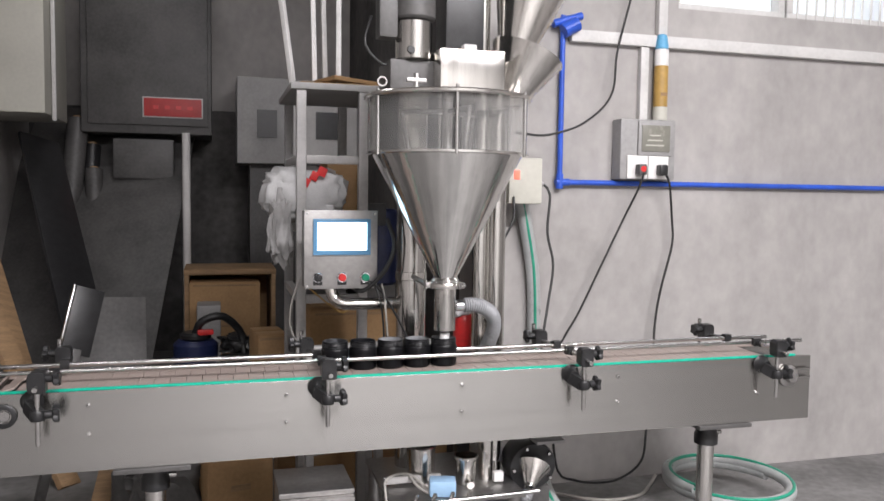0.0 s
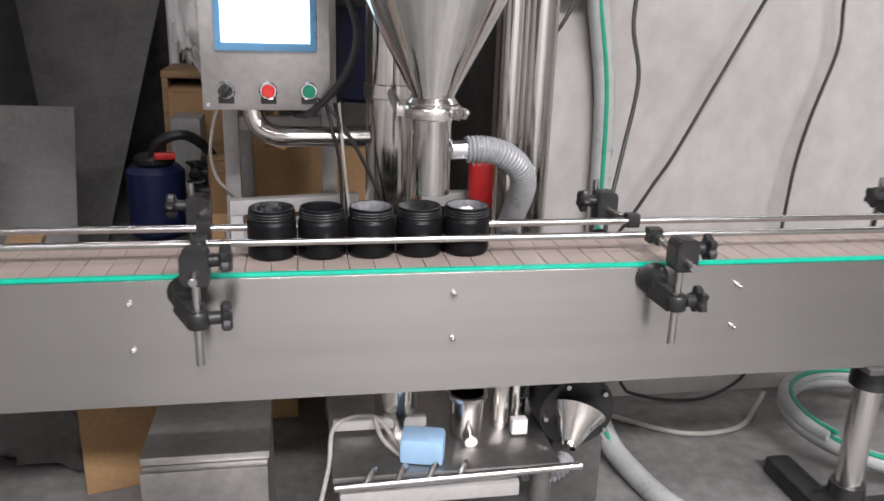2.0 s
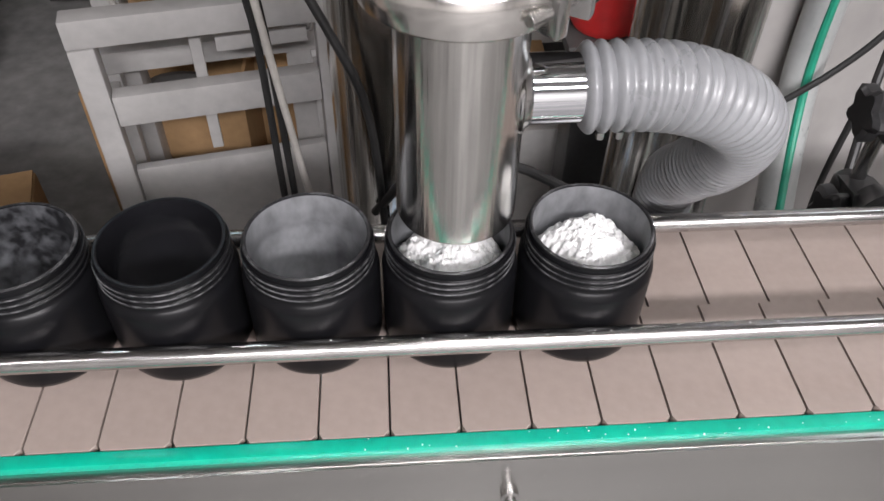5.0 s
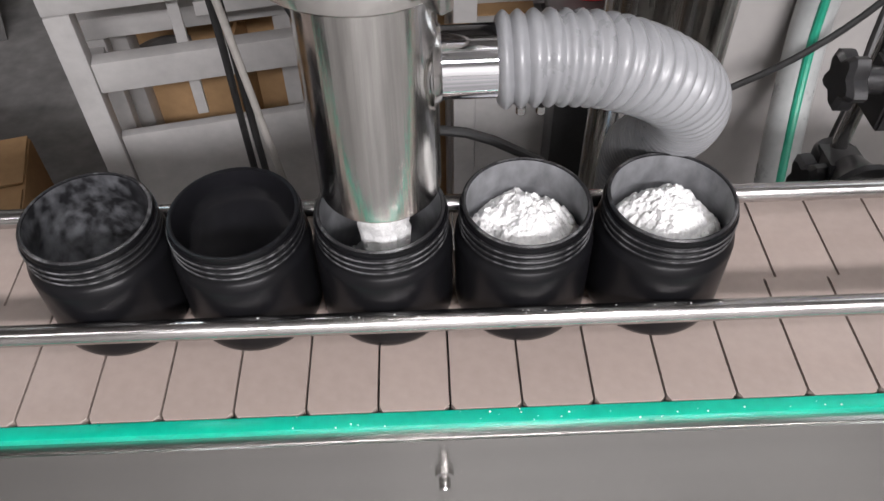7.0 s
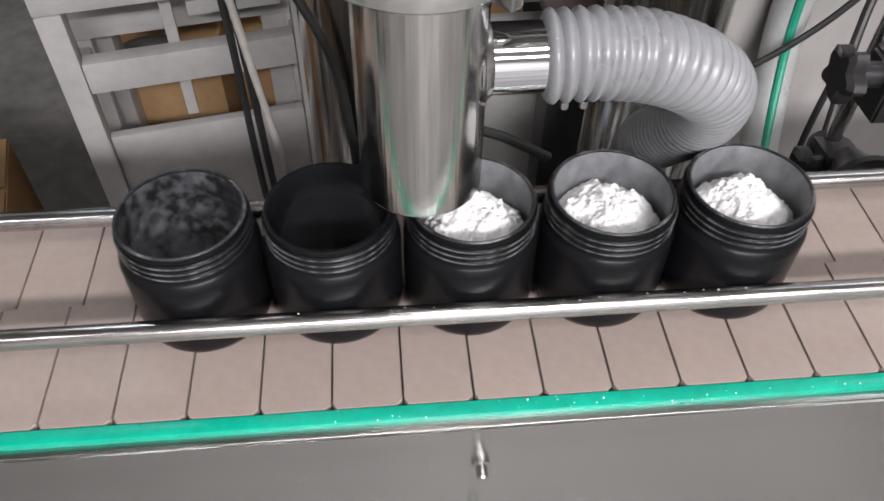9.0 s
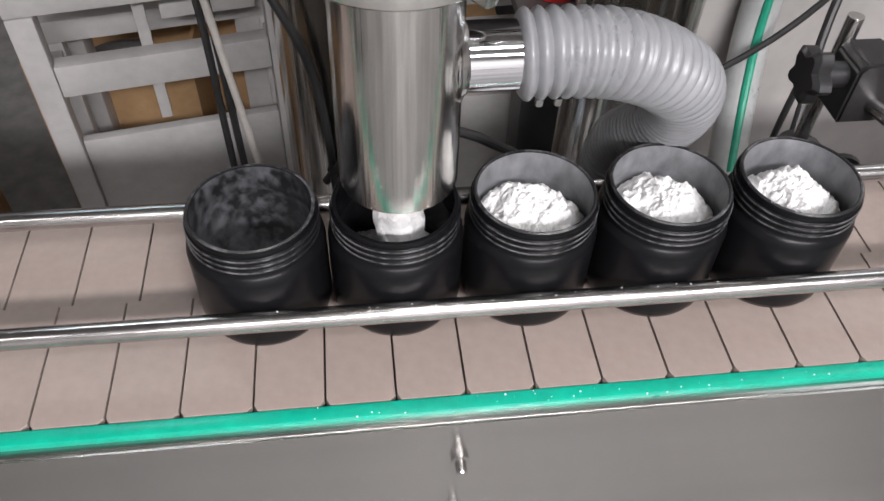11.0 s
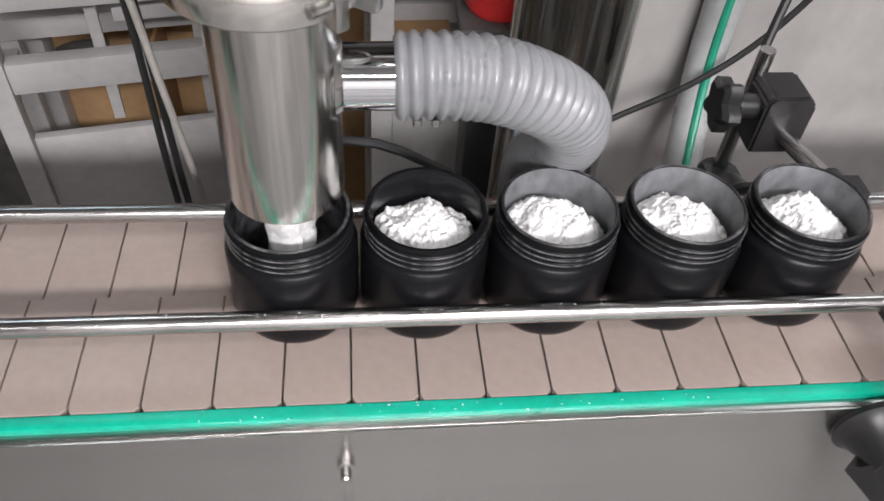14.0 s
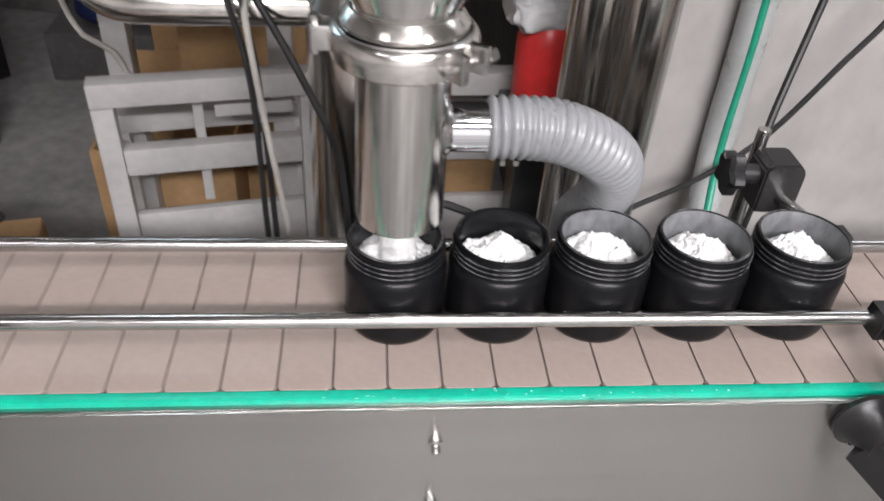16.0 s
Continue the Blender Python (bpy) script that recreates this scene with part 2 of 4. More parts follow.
def mesh_of(name, bm, mat, angle=35):
    me = bpy.data.meshes.new(name)
    bmesh.ops.recalc_face_normals(bm, faces=bm.faces)
    bm.to_mesh(me)
    bm.free()
    me.materials.append(mat)
    for p in me.polygons:
        p.use_smooth = True
    me.set_sharp_from_angle(angle=radians(angle))
    return me


def part(name, bm, mat, parent, label="", angle=35):
    ob = new(name, mesh_of(name, bm, mat, angle))
    ob.parent = parent
    return tagged(ob, label)


def thing(name, label, category, at=(0, 0, 0), group="", kind=""):
    ob = new(name)
    ob.location = at
    ob.empty_display_size = 0.05
    return tagged(ob, label, category, group, kind)


def solid(name, bm, mat, label, category="", group="", kind="", angle=35):
    return tagged(new(name, mesh_of(name, bm, mat, angle)), label, category, group, kind)


B = bmesh.new

# ---- the hall ----
WALL_Y, WALL_X = 0.66, 0.30


def plain_box(name, lo, hi, mat, label, category="wall"):
    c = [(a + b) / 2 for a, b in zip(lo, hi)]
    s = [b - a for a, b in zip(lo, hi)]
    return solid(name, add_box(B(), c, s), mat, label, category, kind="structure")


plain_box("floor", (-3.0, -5.0, -0.2), (4.5, 4.0, 0.0), FLOOR, "worn dark grey concrete workshop floor", "floor")
plain_box("ceiling", (-3.0, -5.0, 3.6), (4.5, 4.0, 3.75), CEIL, "plain grey sheet ceiling of the hall", "ceiling")
wn = B()
for x0, x1, z0, z1 in ((WALL_X, 4.5, 0, 1.785), (WALL_X, 1.07, 1.785, 3.6), (2.25, 4.5, 1.785, 3.6), (1.07, 2.25, 2.5, 3.6)):
    add_box(wn, ((x0 + x1) / 2, WALL_Y + 0.12, (z0 + z1) / 2), (x1 - x0, 0.24, z1 - z0))
solid("wall_north", wn, CONCRETE, "grey cement-plastered workshop wall with faint stains", "wall", kind="structure")
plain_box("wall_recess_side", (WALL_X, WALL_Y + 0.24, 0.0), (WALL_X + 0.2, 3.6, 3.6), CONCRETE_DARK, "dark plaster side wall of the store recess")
plain_box("wall_recess_back", (-3.0, 3.6, 0.0), (WALL_X + 0.2, 3.8, 3.6), CONCRETE_DARK, "dark rear wall of the store recess")
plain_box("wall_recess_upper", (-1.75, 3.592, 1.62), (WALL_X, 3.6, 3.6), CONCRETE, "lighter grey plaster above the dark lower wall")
plain_box("wall_west", (-1.95, 0.9, 0.0), (-1.75, 3.6, 3.6), CONCRETE, "grey plaster wall beside the store recess")
plain_box("wall_far_west", (-3.0, -5.0, 0.0), (-2.8, 3.6, 3.6), CONCRETE, "grey plaster end wall of the hall")
plain_box("wall_south", (-3.0, -5.2, 0.0), (4.5, -5.0, 3.6), WALL_WHITE, "plain unseen wall closing the hall, whitened to brighten reflections")
plain_box("wall_east", (4.3, -5.0, 0.0), (4.5, 0.66, 3.6), CONCRETE, "plain grey side wall of the hall")


def window(name, x0, x1, z0, z1, bars):
    w = thing(name, "high steel-framed workshop window with daylight behind", "window", kind="structure")
    f = B()
    for z in (z0 + 0.015, z1 - 0.015):
        add_box(f, ((x0 + x1) / 2, WALL_Y + 0.06, z), (x1 - x0, 0.05, 0.03), 0.003)
    for x in (x0 + 0.015, x1 - 0.015):
        add_box(f, (x, WALL_Y + 0.06, (z0 + z1) / 2), (0.03, 0.048, z1 - z0 - 0.06), 0.003)
    part("window_frame", f, PAINT_WHITE, w)
    part("pane", add_box(B(), ((x0 + x1) / 2, WALL_Y + 0.09, (z0 + z1) / 2), (x1 - x0, 0.006, z1 - z0)), SKY_PANE, w)
    for i in range(bars):
        x = x0 + (i + 1) * (x1 - x0) / (bars + 1)
        part("window_bar", add_rod(B(), (x, WALL_Y + 0.03, z0), (x, WALL_Y + 0.03, z1), 0.004, 8), PAINT_WHITE, w)


window("window_1", 1.07, 1.57, 1.785, 2.5, 0)
window("window_2", 1.58, 2.25, 1.785, 2.5, 14)

# the hall lamps that throw the bracket shadows
for lx, ly, lz in LAMPS:
    hl = thing("hall_lamp", "square white hall lamp hanging from the ceiling", "lamp", (lx, ly, lz + 0.03), "hall lamps")
    part("housing", add_box(B(), (0, 0, 0.03), (0.34, 0.34, 0.05), 0.01), PAINT_WHITE, hl)
    part("stem", add_rod(B(), (0, 0, 0.05), (0, 0, 0.97), 0.012), PAINT_GREY, hl)

# ---- conveyor ----
BELT, PITCH, Y0, Y1 = 0.60, 0.0381, 0.0138, 0.1662     # belt top, slat pitch, slat edges
XL, XR, R_END = -1.17, 1.16, 0.055
conveyor = thing("conveyor", "long stainless steel slat-chain conveyor with green wear strips", "conveyor")


def side_plate(y, sign):
    b = B()
    add_box(b, ((XL + XR) / 2, y, 0.497), (XR - XL, 0.003, 0.195))
    add_box(b, ((XL + XR) / 2, y + sign * 0.006, 0.594), (XR - XL, 0.012, 0.0025), 0.0008)
    add_box(b, ((XL + XR) / 2, y + sign * 0.011, 0.4005), (XR - XL, 0.022, 0.0025), 0.0008)
    return b


part("side_plate", side_plate(0.0, 1), STEEL_PLATE, conveyor, "brushed stainless side plate with bolt heads")
part("side_plate", side_plate(0.180, -1), STEEL_PLATE, conveyor)
part("wear_strip", add_box(B(), (0, 0.009, 0.5975), (2.22, 0.0085, 0.006), 0.0015), GREEN, conveyor, "bright green plastic wear strip")
part("wear_strip", add_box(B(), (0, 0.171, 0.5975), (2.22, 0.0085, 0.006), 0.0015), SLAT, conveyor, "beige plastic wear strip")
part("bed", add_box(B(), (0, 0.09, 0.567), (2.2, 0.12, 0.012)), STEEL_DULL, conveyor)
for x in (-1.08, 1.07):
    part("sprocket_shaft", add_rod(B(), (x, -0.035 if x > 0 else -0.004, 0.545), (x, 0.186, 0.545), 0.0125), STEEL_ROD, conveyor)
    part("sprocket", add_rod(B(), (x, 0.05, 0.545), (x, 0.13, 0.545), 0.04, 24), BLACK, conveyor)
# bearing ring at one end, adjusting wheel with bolts at the other
part("bearing_ring", add_lathe(B(), [(0.017, 0), (0.026, 0), (0.028, 0.003), (0.028, 0.007), (0.025, 0.009), (0.017, 0.009)], 28, m=along((-1.08, -0.0016, 0.545), (-1.08, -0.1, 0.545)), close=True), BLACK, conveyor)
part("adjusting_wheel", add_lathe(B(), [(0, 0), (0.03, 0), (0.034, 0.004), (0.034, 0.012), (0.02, 0.016), (0.016, 0.03), (0, 0.03)], 10, m=along((1.075, -0.0016, 0.537), (1.075, -0.1, 0.537))), STEEL_DULL, conveyor, "grey cast adjusting wheel")
for dz in (-0.014, 0.012):
    part("adjusting_bolt", add_rod(B(), (1.09, -0.012, 0.545 + dz), (1.15, -0.012, 0.545 + dz), 0.004, 10), STEEL_ROD, conveyor)
for x in (-0.434, 0.034, 0.502, -0.9, 0.97):
    for z in (0.56, 0.488):
        part("bolt", add_lathe(B(), [(0, 0), (0.0052, 0), (0.0052, 0.0035), (0.0032, 0.0042), (0.003, 0.011), (0.0022, 0.012), (0, 0.012)], 12, m=along((x, -0.0014, z), (x, -0.1, z))), STEEL_ROD, conveyor, "small bright steel bolt end")


def leg(x):
    lg = B()
    add_box(lg, (x, 0.09, 0.392), (0.18, 0.20, 0.012), 0.002)
    part("mounting_plate", lg, PAINT_DARK, conveyor, "dark mounting plate under the belt frame")
    for y in (0.09,):
        part("socket", add_lathe(B(), [(0, 0), (0.036, 0), (0.036, 0.03), (0.032, 0.036), (0.032, 0.062), (0.038, 0.068), (0.038, 0.072), (0, 0.072)], 24, origin=(x, y, 0.314)), BLACK, conveyor, "black plastic leg socket")
        part("leg", add_rod(B(), (x, y, 0.02), (x, y, 0.36), 0.0255, 24), STEEL, conveyor, "polished steel tube leg")
        part("screw_knob", add_rod(B(), (x + 0.03, y, 0.345), (x + 0.052, y, 0.345), 0.007, 10), STEEL_ROD, conveyor)
        bar = add_box(B(), (x - 0.08, y, 0.022), (0.46, 0.06, 0.044), 0.01)
        add_box(bar, (x - 0.02, y + 0.02, 0.02), (0.06, 0.36, 0.04), 0.01)
        part("foot_bar", bar, BLACK, conveyor, "black base bar on the floor")
        ft = add_lathe(B(), [(0, 0.04), (0.06, 0.04), (0.062, 0.05), (0.045, 0.06), (0.036, 0.07), (0.033, 0.10), (0.0, 0.10)], 28, origin=(x, y, 0.0))
        part("foot", ft, BLACK, conveyor, "round black plastic foot on the floor")


leg(-0.757)
leg(0.862)


def knob(bm, p, q, big=0.019):
    """A star knob with a neck, from p towards q."""
    m = along(p, q)
    add_lathe(bm, [(0, 0), (0.0095, 0), (0.0095, 0.016), (0.012, 0.018), (0, 0.018)], 16, m=m)
    n, rings = 30, []
    for z, k in ((0.016, 0.72), (0.019, 1.0), (0.028, 1.0), (0.0315, 0.8)):
        rings.append([bm.verts.new(m @ Vector((big * k * (1 + 0.2 * math.cos(5 * a)) * math.cos(a), big * k * (1 + 0.2 * math.cos(5 * a)) * math.sin(a), z))) for a in (2 * math.pi * i / n for i in range(n))])
    for a, b in zip(rings, rings[1:]):
        for i in range(n):
            bm.faces.new((a[i], a[(i + 1) % n], b[(i + 1) % n], b[i]))
    bm.faces.new(rings[0][::-1]), bm.faces.new(rings[-1])
    return bm


def rail_bracket(x, s=-1.0, yp=-0.0017, rail_y=0.048, rail_z=0.643, cross_y=-0.05, name="rail_bracket", cross_z=0.632, kd=1.0):
    """A guide rail bracket on a side plate: s is -1 in front of the belt and 1 behind it."""
    t = thing(name, "black plastic rail bracket with star knobs and steel rods", "bracket", group="rail brackets along the conveyor")
    ry = cross_y
    rx, rod_y = (x, ry) if kd > 0 else (x - 0.012, ry + 0.021)     # the rear rods stand behind their blocks
    base = B()
    add_lathe(base, [(0, 0), (0.025, 0), (0.026, 0.004), (0.021, 0.008), (0.015, 0.02), (0.012, 0.03), (0, 0.03)], 26, m=along((x - 0.02, yp, 0.578), (x - 0.02, yp + s, 0.578)))
    add_prism(base, [(-0.011, -0.018), (0.011, -0.018), (0.013, 0.012), (-0.013, 0.014)], (x - 0.024, yp + s * 0.018, 0.573), (rx, rod_y, 0.556))
    part("base", base, BLACK, t)
    for dz in (0.016, -0.016):
        part("screw", add_rod(B(), (x - 0.02 + dz * 0.6, yp + s * 0.006, 0.578 + dz), (x - 0.02 + dz * 0.6, yp + s * 0.010, 0.578 + dz), 0.0035, 10), STEEL_ROD, t)
    eye = add_lathe(B(), [(0.0062, 0), (0.015, 0), (0.0165, 0.003), (0.0165, 0.021), (0.0145, 0.024), (0.0062, 0.024)], 22, origin=(rx, rod_y, 0.543), close=True)
    part("eye", eye, BLACK, t)
    part("knob", knob(B(), (x + kd * 0.015, ry, 0.556), (x + kd * 0.1, ry - 0.01 * s, 0.556)), BLACK, t)
    part("upright_rod", add_rod(B(), (rx, rod_y, 0.485), (rx, rod_y, cross_z + (0.006 if kd > 0 else 0.042)), 0.006, 14), STEEL_ROD, t, "bright steel upright rod")
    cross = add_prism(B(), [(-0.019, -0.024), (0.013, -0.024), (0.019, -0.016), (0.019, 0.018), (0.012, 0.026), (-0.014, 0.026), (-0.019, 0.02)], (x + 0.001, ry + s * 0.018, cross_z), (x + 0.001, ry - s * 0.016, cross_z))
    bmesh.ops.bevel(cross, geom=cross.edges[:], offset=0.002, segments=2, affect="EDGES")
    part("cross_block", cross, BLACK, t)
    part("knob", knob(B(), (x + kd * 0.018, ry, cross_z + 0.008), (x + kd * 0.1, ry, cross_z + 0.012), 0.018), BLACK, t)
    hold = Vector((x - kd * (0.004 if kd > 0 else 0.018), rail_y, rail_z))
    end = Vector((x + (x - hold.x) * 0.55, ry + s * 0.04, cross_z - 0.01))
    part("cross_rod", add_rod(B(), end, hold + Vector((0, s * 0.012, 0.0)), 0.006, 14), STEEL_ROD, t, "bright steel cross rod")
    hb = add_prism(B(), [(-0.009, -0.011), (0.009, -0.011), (0.011, 0.0), (0.009, 0.012), (-0.009, 0.012), (-0.011, 0.0)], hold + Vector((-0.011, s * 0.004, 0)), hold + Vector((0.011, s * 0.004, 0)))
    add_rod(hb, hold + Vector((0, s * 0.004, 0)), hold + Vector((0, s * 0.026, -0.002)), 0.0095, 14)
    part("rail_holder", hb, BLACK, t)
    return t


RAIL_F, RAIL_B = (0.0465, 0.634), (0.1345, 0.632)
for x in (-1.0, -0.335, 0.371, 1.0):
    rail_bracket(x, rail_y=RAIL_F[0], rail_z=RAIL_F[1])
for x in (-0.99, -0.36, 0.352, 0.94):
    rail_bracket(x, s=1.0, yp=0.1817, rail_y=RAIL_B[0], rail_z=RAIL_B[1], cross_y=0.222, cross_z=0.638, kd=-1.0)
for (y, z), x1 in ((RAIL_F, 1.16), (RAIL_B, 1.10)):
    rail = thing("guide_rail", "long round stainless guide rail beside the jars", "rail", group="guide rails of the conveyor")
    part("rod", add_rod(B(), (-1.2, y, z), (x1, y, z), 0.0058, 18, 0.001), STEEL_ROD, rail)
    for x, d in ((-1.2, -1), (x1, 1)):
        part("end_cap", add_rod(B(), (x + d * 0.0005, y, z), (x + d * 0.006, y, z), 0.0062, 18, 0.0015), STEEL_DULL, rail)

# ---- jars and powder ----
JAR_Y, JAR_H, GAP = 0.0895, 0.0765, 0.0758
AXIS = (0.0075, 0.086)
outer = [(0, 0), (0.0305, 0), (0.0335, 0.0015), (0.0352, 0.0055), (0.0355, 0.010), (0.0355, 0.0525), (0.0350, 0.0555), (0.0332, 0.0578), (0.0322, 0.0590)]
for k in range(3):
    z = 0.0605 + 0.0042 * k
    outer += [(0.0322, z), (0.0335, z + 0.0011), (0.0335, z + 0.0021), (0.0322, z + 0.0032)]
outer += [(0.0322, 0.0742), (0.0325, 0.0752), (0.0320, 0.0763), (0.0308, 0.0765), (0.0300, 0.0760)]
inner = [(0.0300, 0.0760), (0.0296, 0.0745), (0.0296, 0.0600), (0.0318, 0.0540), (0.0322, 0.0500), (0.0322, 0.0060), (0.0300, 0.0030), (0, 0.0026)]
outer = [(r * 1.052, z) for r, z in outer]
inner = [(r * 1.052, z) for r, z in inner]
JAR_OUT = mesh_of("jar_body", add_lathe(B(), outer, 56), JAR_BLACK, 50)
JAR_IN = mesh_of("jar_inside", add_lathe(B(), inner, 48), JAR_DUST, 50)
JAR_IN_CLEAN = JAR_IN.copy()
JAR_IN_CLEAN.materials[0] = JAR_CLEAN
JAR_IN_FROST = JAR_IN.copy()
JAR_IN_FROST.materials[0] = JAR_FROST
JAR_INSIDES = [(JAR_IN, "dusty dark inner wall of the jar"), (JAR_IN_CLEAN, "clean black inner wall of the jar")] + 3 * [(JAR_IN_FROST, "inner wall frosted pale with powder")]
JAR_THREAD = mesh_of("thread", add_lathe(B(), [(0.03500, -0.0003), (0.03535, 0.0), (0.03512, 0.0006), (0.03480, 0.0006)], 48, close=True), JAR_RIM, 60)
noise.seed_set(7)


def powder_heap(seed, top=0.066, edge=0.050):
    """A clumpy heap of powder in a jar."""
    b, n, seg, rings = B(), 44, 132, []
    rnd = random.Random(seed)
    clumps = []
    for _ in range(150):
        a, f = rnd.uniform(0, 2 * math.pi), rnd.random() ** 0.5 * 0.030
        clumps.append((f * math.cos(a), f * math.sin(a), rnd.uniform(0.0008, 0.0032)))
    for i in range(n + 1):
        f = i / n
        r = 0.0310 * f
        row = []
        for k in range(seg if i else 1):
            a = 2 * math.pi * k / seg
            p = Vector((r * math.cos(a), r * math.sin(a), seed * 3.1))
            h = edge + (top - edge) * (1 - f ** 2.0)
            h += 0.009 * noise.noise(p * 55) * (1.1 - 0.5 * f) + 0.0020 * noise.noise(p * 130) + 0.0020 * noise.noise(p * 330) + 0.0016 * noise.noise(p * 760)
            h += 0.75 * max(math.sqrt(max(0.0, c * c - (p.x - u) ** 2 - (p.y - v) ** 2)) for u, v, c in clumps)
            h = min(h, 0.0745)
            row.append(b.verts.new((p.x, p.y, h)))
        rings.append(row)
    for a, c in zip(rings, rings[1:]):
        for k in range(seg):
            j = (k + 1) % seg
            if len(a) == 1:
                b.faces.new((a[0], c[k], c[j]))
            else:
                b.faces.new((a[k], c[k], c[j], a[j]))
    rim = rings[-1]
    low = [b.verts.new((v.co.x * 0.98, v.co.y * 0.98, v.co.z - 0.012)) for v in rim]
    for k in range(seg):
        b.faces.new((rim[k], low[k], low[(k + 1) % seg], rim[(k + 1) % seg]))
    b.faces.new(low[::-1])
    return b


jars, heaps = [], []
for i in range(5):
    j = thing("jar", "satin black plastic screw-neck jar standing open on the belt", "jar", group="row of jars on the belt")
    for nm, me, lb in (("body", JAR_OUT, ""), ("inside", *JAR_INSIDES[i])):
        o = new(nm, me)
        o.parent = j
        tagged(o, lb)
    if i != 1:
        part("rim", add_lathe(B(), [(0.03300, 0.0758), (0.03345, 0.0764), (0.0325, 0.0771), (0.03165, 0.0767)], 48, close=True), JAR_RIM, j, "chalky dusted rim edge", 60)
    for k in range(3):
        z = 0.0605 + 0.0042 * k + 0.0021
        ob = new("thread", JAR_THREAD)
        ob.location, ob.parent = (0, 0, z), j
        tagged(ob, "chalky screw thread edge")
    h = part("powder", powder_heap(i + 1, 0.0665 if i != 1 else 0.064, 0.051), POWDER, j, "clumpy heap of white powder", 60)
    jars.append(j), heaps.append(h)

# ---- the filling machine ----
AX, AY = AXIS
filler = thing("powder_filler", "polished stainless auger filling machine with conical hopper", "filling machine")
cone = B()
add_lathe(cone, [(0.031, 0.836), (0.034, 0.85), (0.205, 1.178), (0.222, 1.18), (0.222, 1.186), (0.200, 1.186), (0.029, 0.85), (0.028, 0.836)], 72, origin=(AX, AY, 0), close=True)
part("cone", cone, STEEL_CONE, filler, "mirror-bright steel hopper cone", 30)
ring = B()
add_lathe(ring, [(0.212, 1.187), (0.218, 1.187), (0.218, 1.325), (0.212, 1.325)], 72, origin=(AX, AY, 0), close=True)
o = part("hopper_ring", ring, ACRYLIC, filler, "clear acrylic hopper ring")
o.visible_shadow = False
part("lid", add_lathe(B(), [(0, 1.326), (0.226, 1.326), (0.229, 1.329), (0.229, 1.335), (0.226, 1.338), (0, 1.338)], 72, origin=(AX, AY, 0)), STEEL, filler, "flat steel hopper lid")
for k in range(6):
    a = radians(20 + 60 * k)
    x, y = AX + 0.222 * math.cos(a), AY + 0.222 * math.sin(a)
    part("tie_rod", add_rod(B(), (x, y, 1.175), (x, y, 1.345), 0.0045, 10), STEEL_ROD, filler)
part("ring_bolt", add_lathe(B(), [(0.009, -0.003), (0.013, -0.003), (0.013, 0.003), (0.009, 0.003)], 18, m=along((-0.205, -0.06, 1.352), (-0.205, -0.2, 1.352)), close=True), STEEL_ROD, filler)
part("latch", add_box(add_rod(B(), (-0.12, -0.07, 1.338), (-0.12, -0.07, 1.375), 0.007, 10), (-0.12, -0.07, 1.358), (0.05, 0.014, 0.01), 0.002), STEEL_DULL, filler)
# inner agitator seen through the ring
part("agitator_shaft", add_rod(B(), (AX, AY, 0.86), (AX, AY, 1.33), 0.014, 16), STEEL_DULL, filler)
ag = B()
for k in range(3):
    a = radians(40 + 120 * k)
    add_rod(ag, (AX, AY, 1.30), (AX + 0.13 * math.cos(a), AY + 0.13 * math.sin(a), 1.30), 0.007, 8)
    add_rod(ag, (AX + 0.13 * math.cos(a), AY + 0.13 * math.sin(a), 1.305), (AX + 0.09 * math.cos(a), AY + 0.09 * math.sin(a), 1.12), 0.006, 8)
part("agitator", ag, STEEL_DULL, filler)
part("gear_housing", add_box(B(), (0.047, AY, 1.396), (0.178, 0.2, 0.115), 0.004), STEEL, filler, "bright steel gear housing")
# dark paint on this left housing stands in for the shadow over it
part("gear_housing", add_box(B(), (-0.1, AY + 0.05, 1.385), (0.12, 0.16, 0.09), 0.004), PAINT_DARK, filler)
part("housing_cap", add_box(B(), (0.045, 0.02, 1.462), (0.035, 0.03, 0.016), 0.003), PAINT_WHITE, filler)
mo = part("agitator_motor", add_rod(B(), (-0.09, AY, 1.43), (-0.09, AY, 1.535), 0.05, 28, 0.004), STEEL, filler, "bright steel motor can")
part("terminal_box", add_box(B(), (-0.165, AY, 1.545), (0.05, 0.06, 0.12), 0.006), PAINT_DARK, mo)
part("motor_cap", add_rod(B(), (-0.09, AY, 1.537), (-0.09, AY, 1.72), 0.058, 28, 0.006), PAINT_DARK, mo)
part("cap_screw", add_rod(B(), (-0.11, AY - 0.056, 1.452), (-0.11, AY - 0.047, 1.452), 0.01, 12), BLACK, mo)
part("servo_motor", add_box(B(), (0.05, AY + 0.04, 1.58), (0.11, 0.11, 0.25), 0.008), BLACK, filler, "tall black servo motor")
part("drive_post", add_rod(B(), (0.135, AY + 0.1, 1.33), (0.135, AY + 0.1, 1.9), 0.025, 20), STEEL, filler)
part("rod_clamp", add_rod(B(), (0.135, AY + 0.1, 1.40), (0.135, AY + 0.1, 1.45), 0.033, 16), BLACK, filler)
inl = part("inlet_funnel", add_lathe(B(), [(0.036, 0), (0.105, 0.155), (0.108, 0.156), (0.040, -0.002)], 48, m=along((0.205, 0.15, 1.338), (0.275, 0.16, 1.5)), close=True), STEEL, filler, "bright steel inlet funnel")
part("inlet_collar", add_rod(B(), (0.203, 0.15, 1.325), (0.207, 0.15, 1.352), 0.045, 28), STEEL, inl)
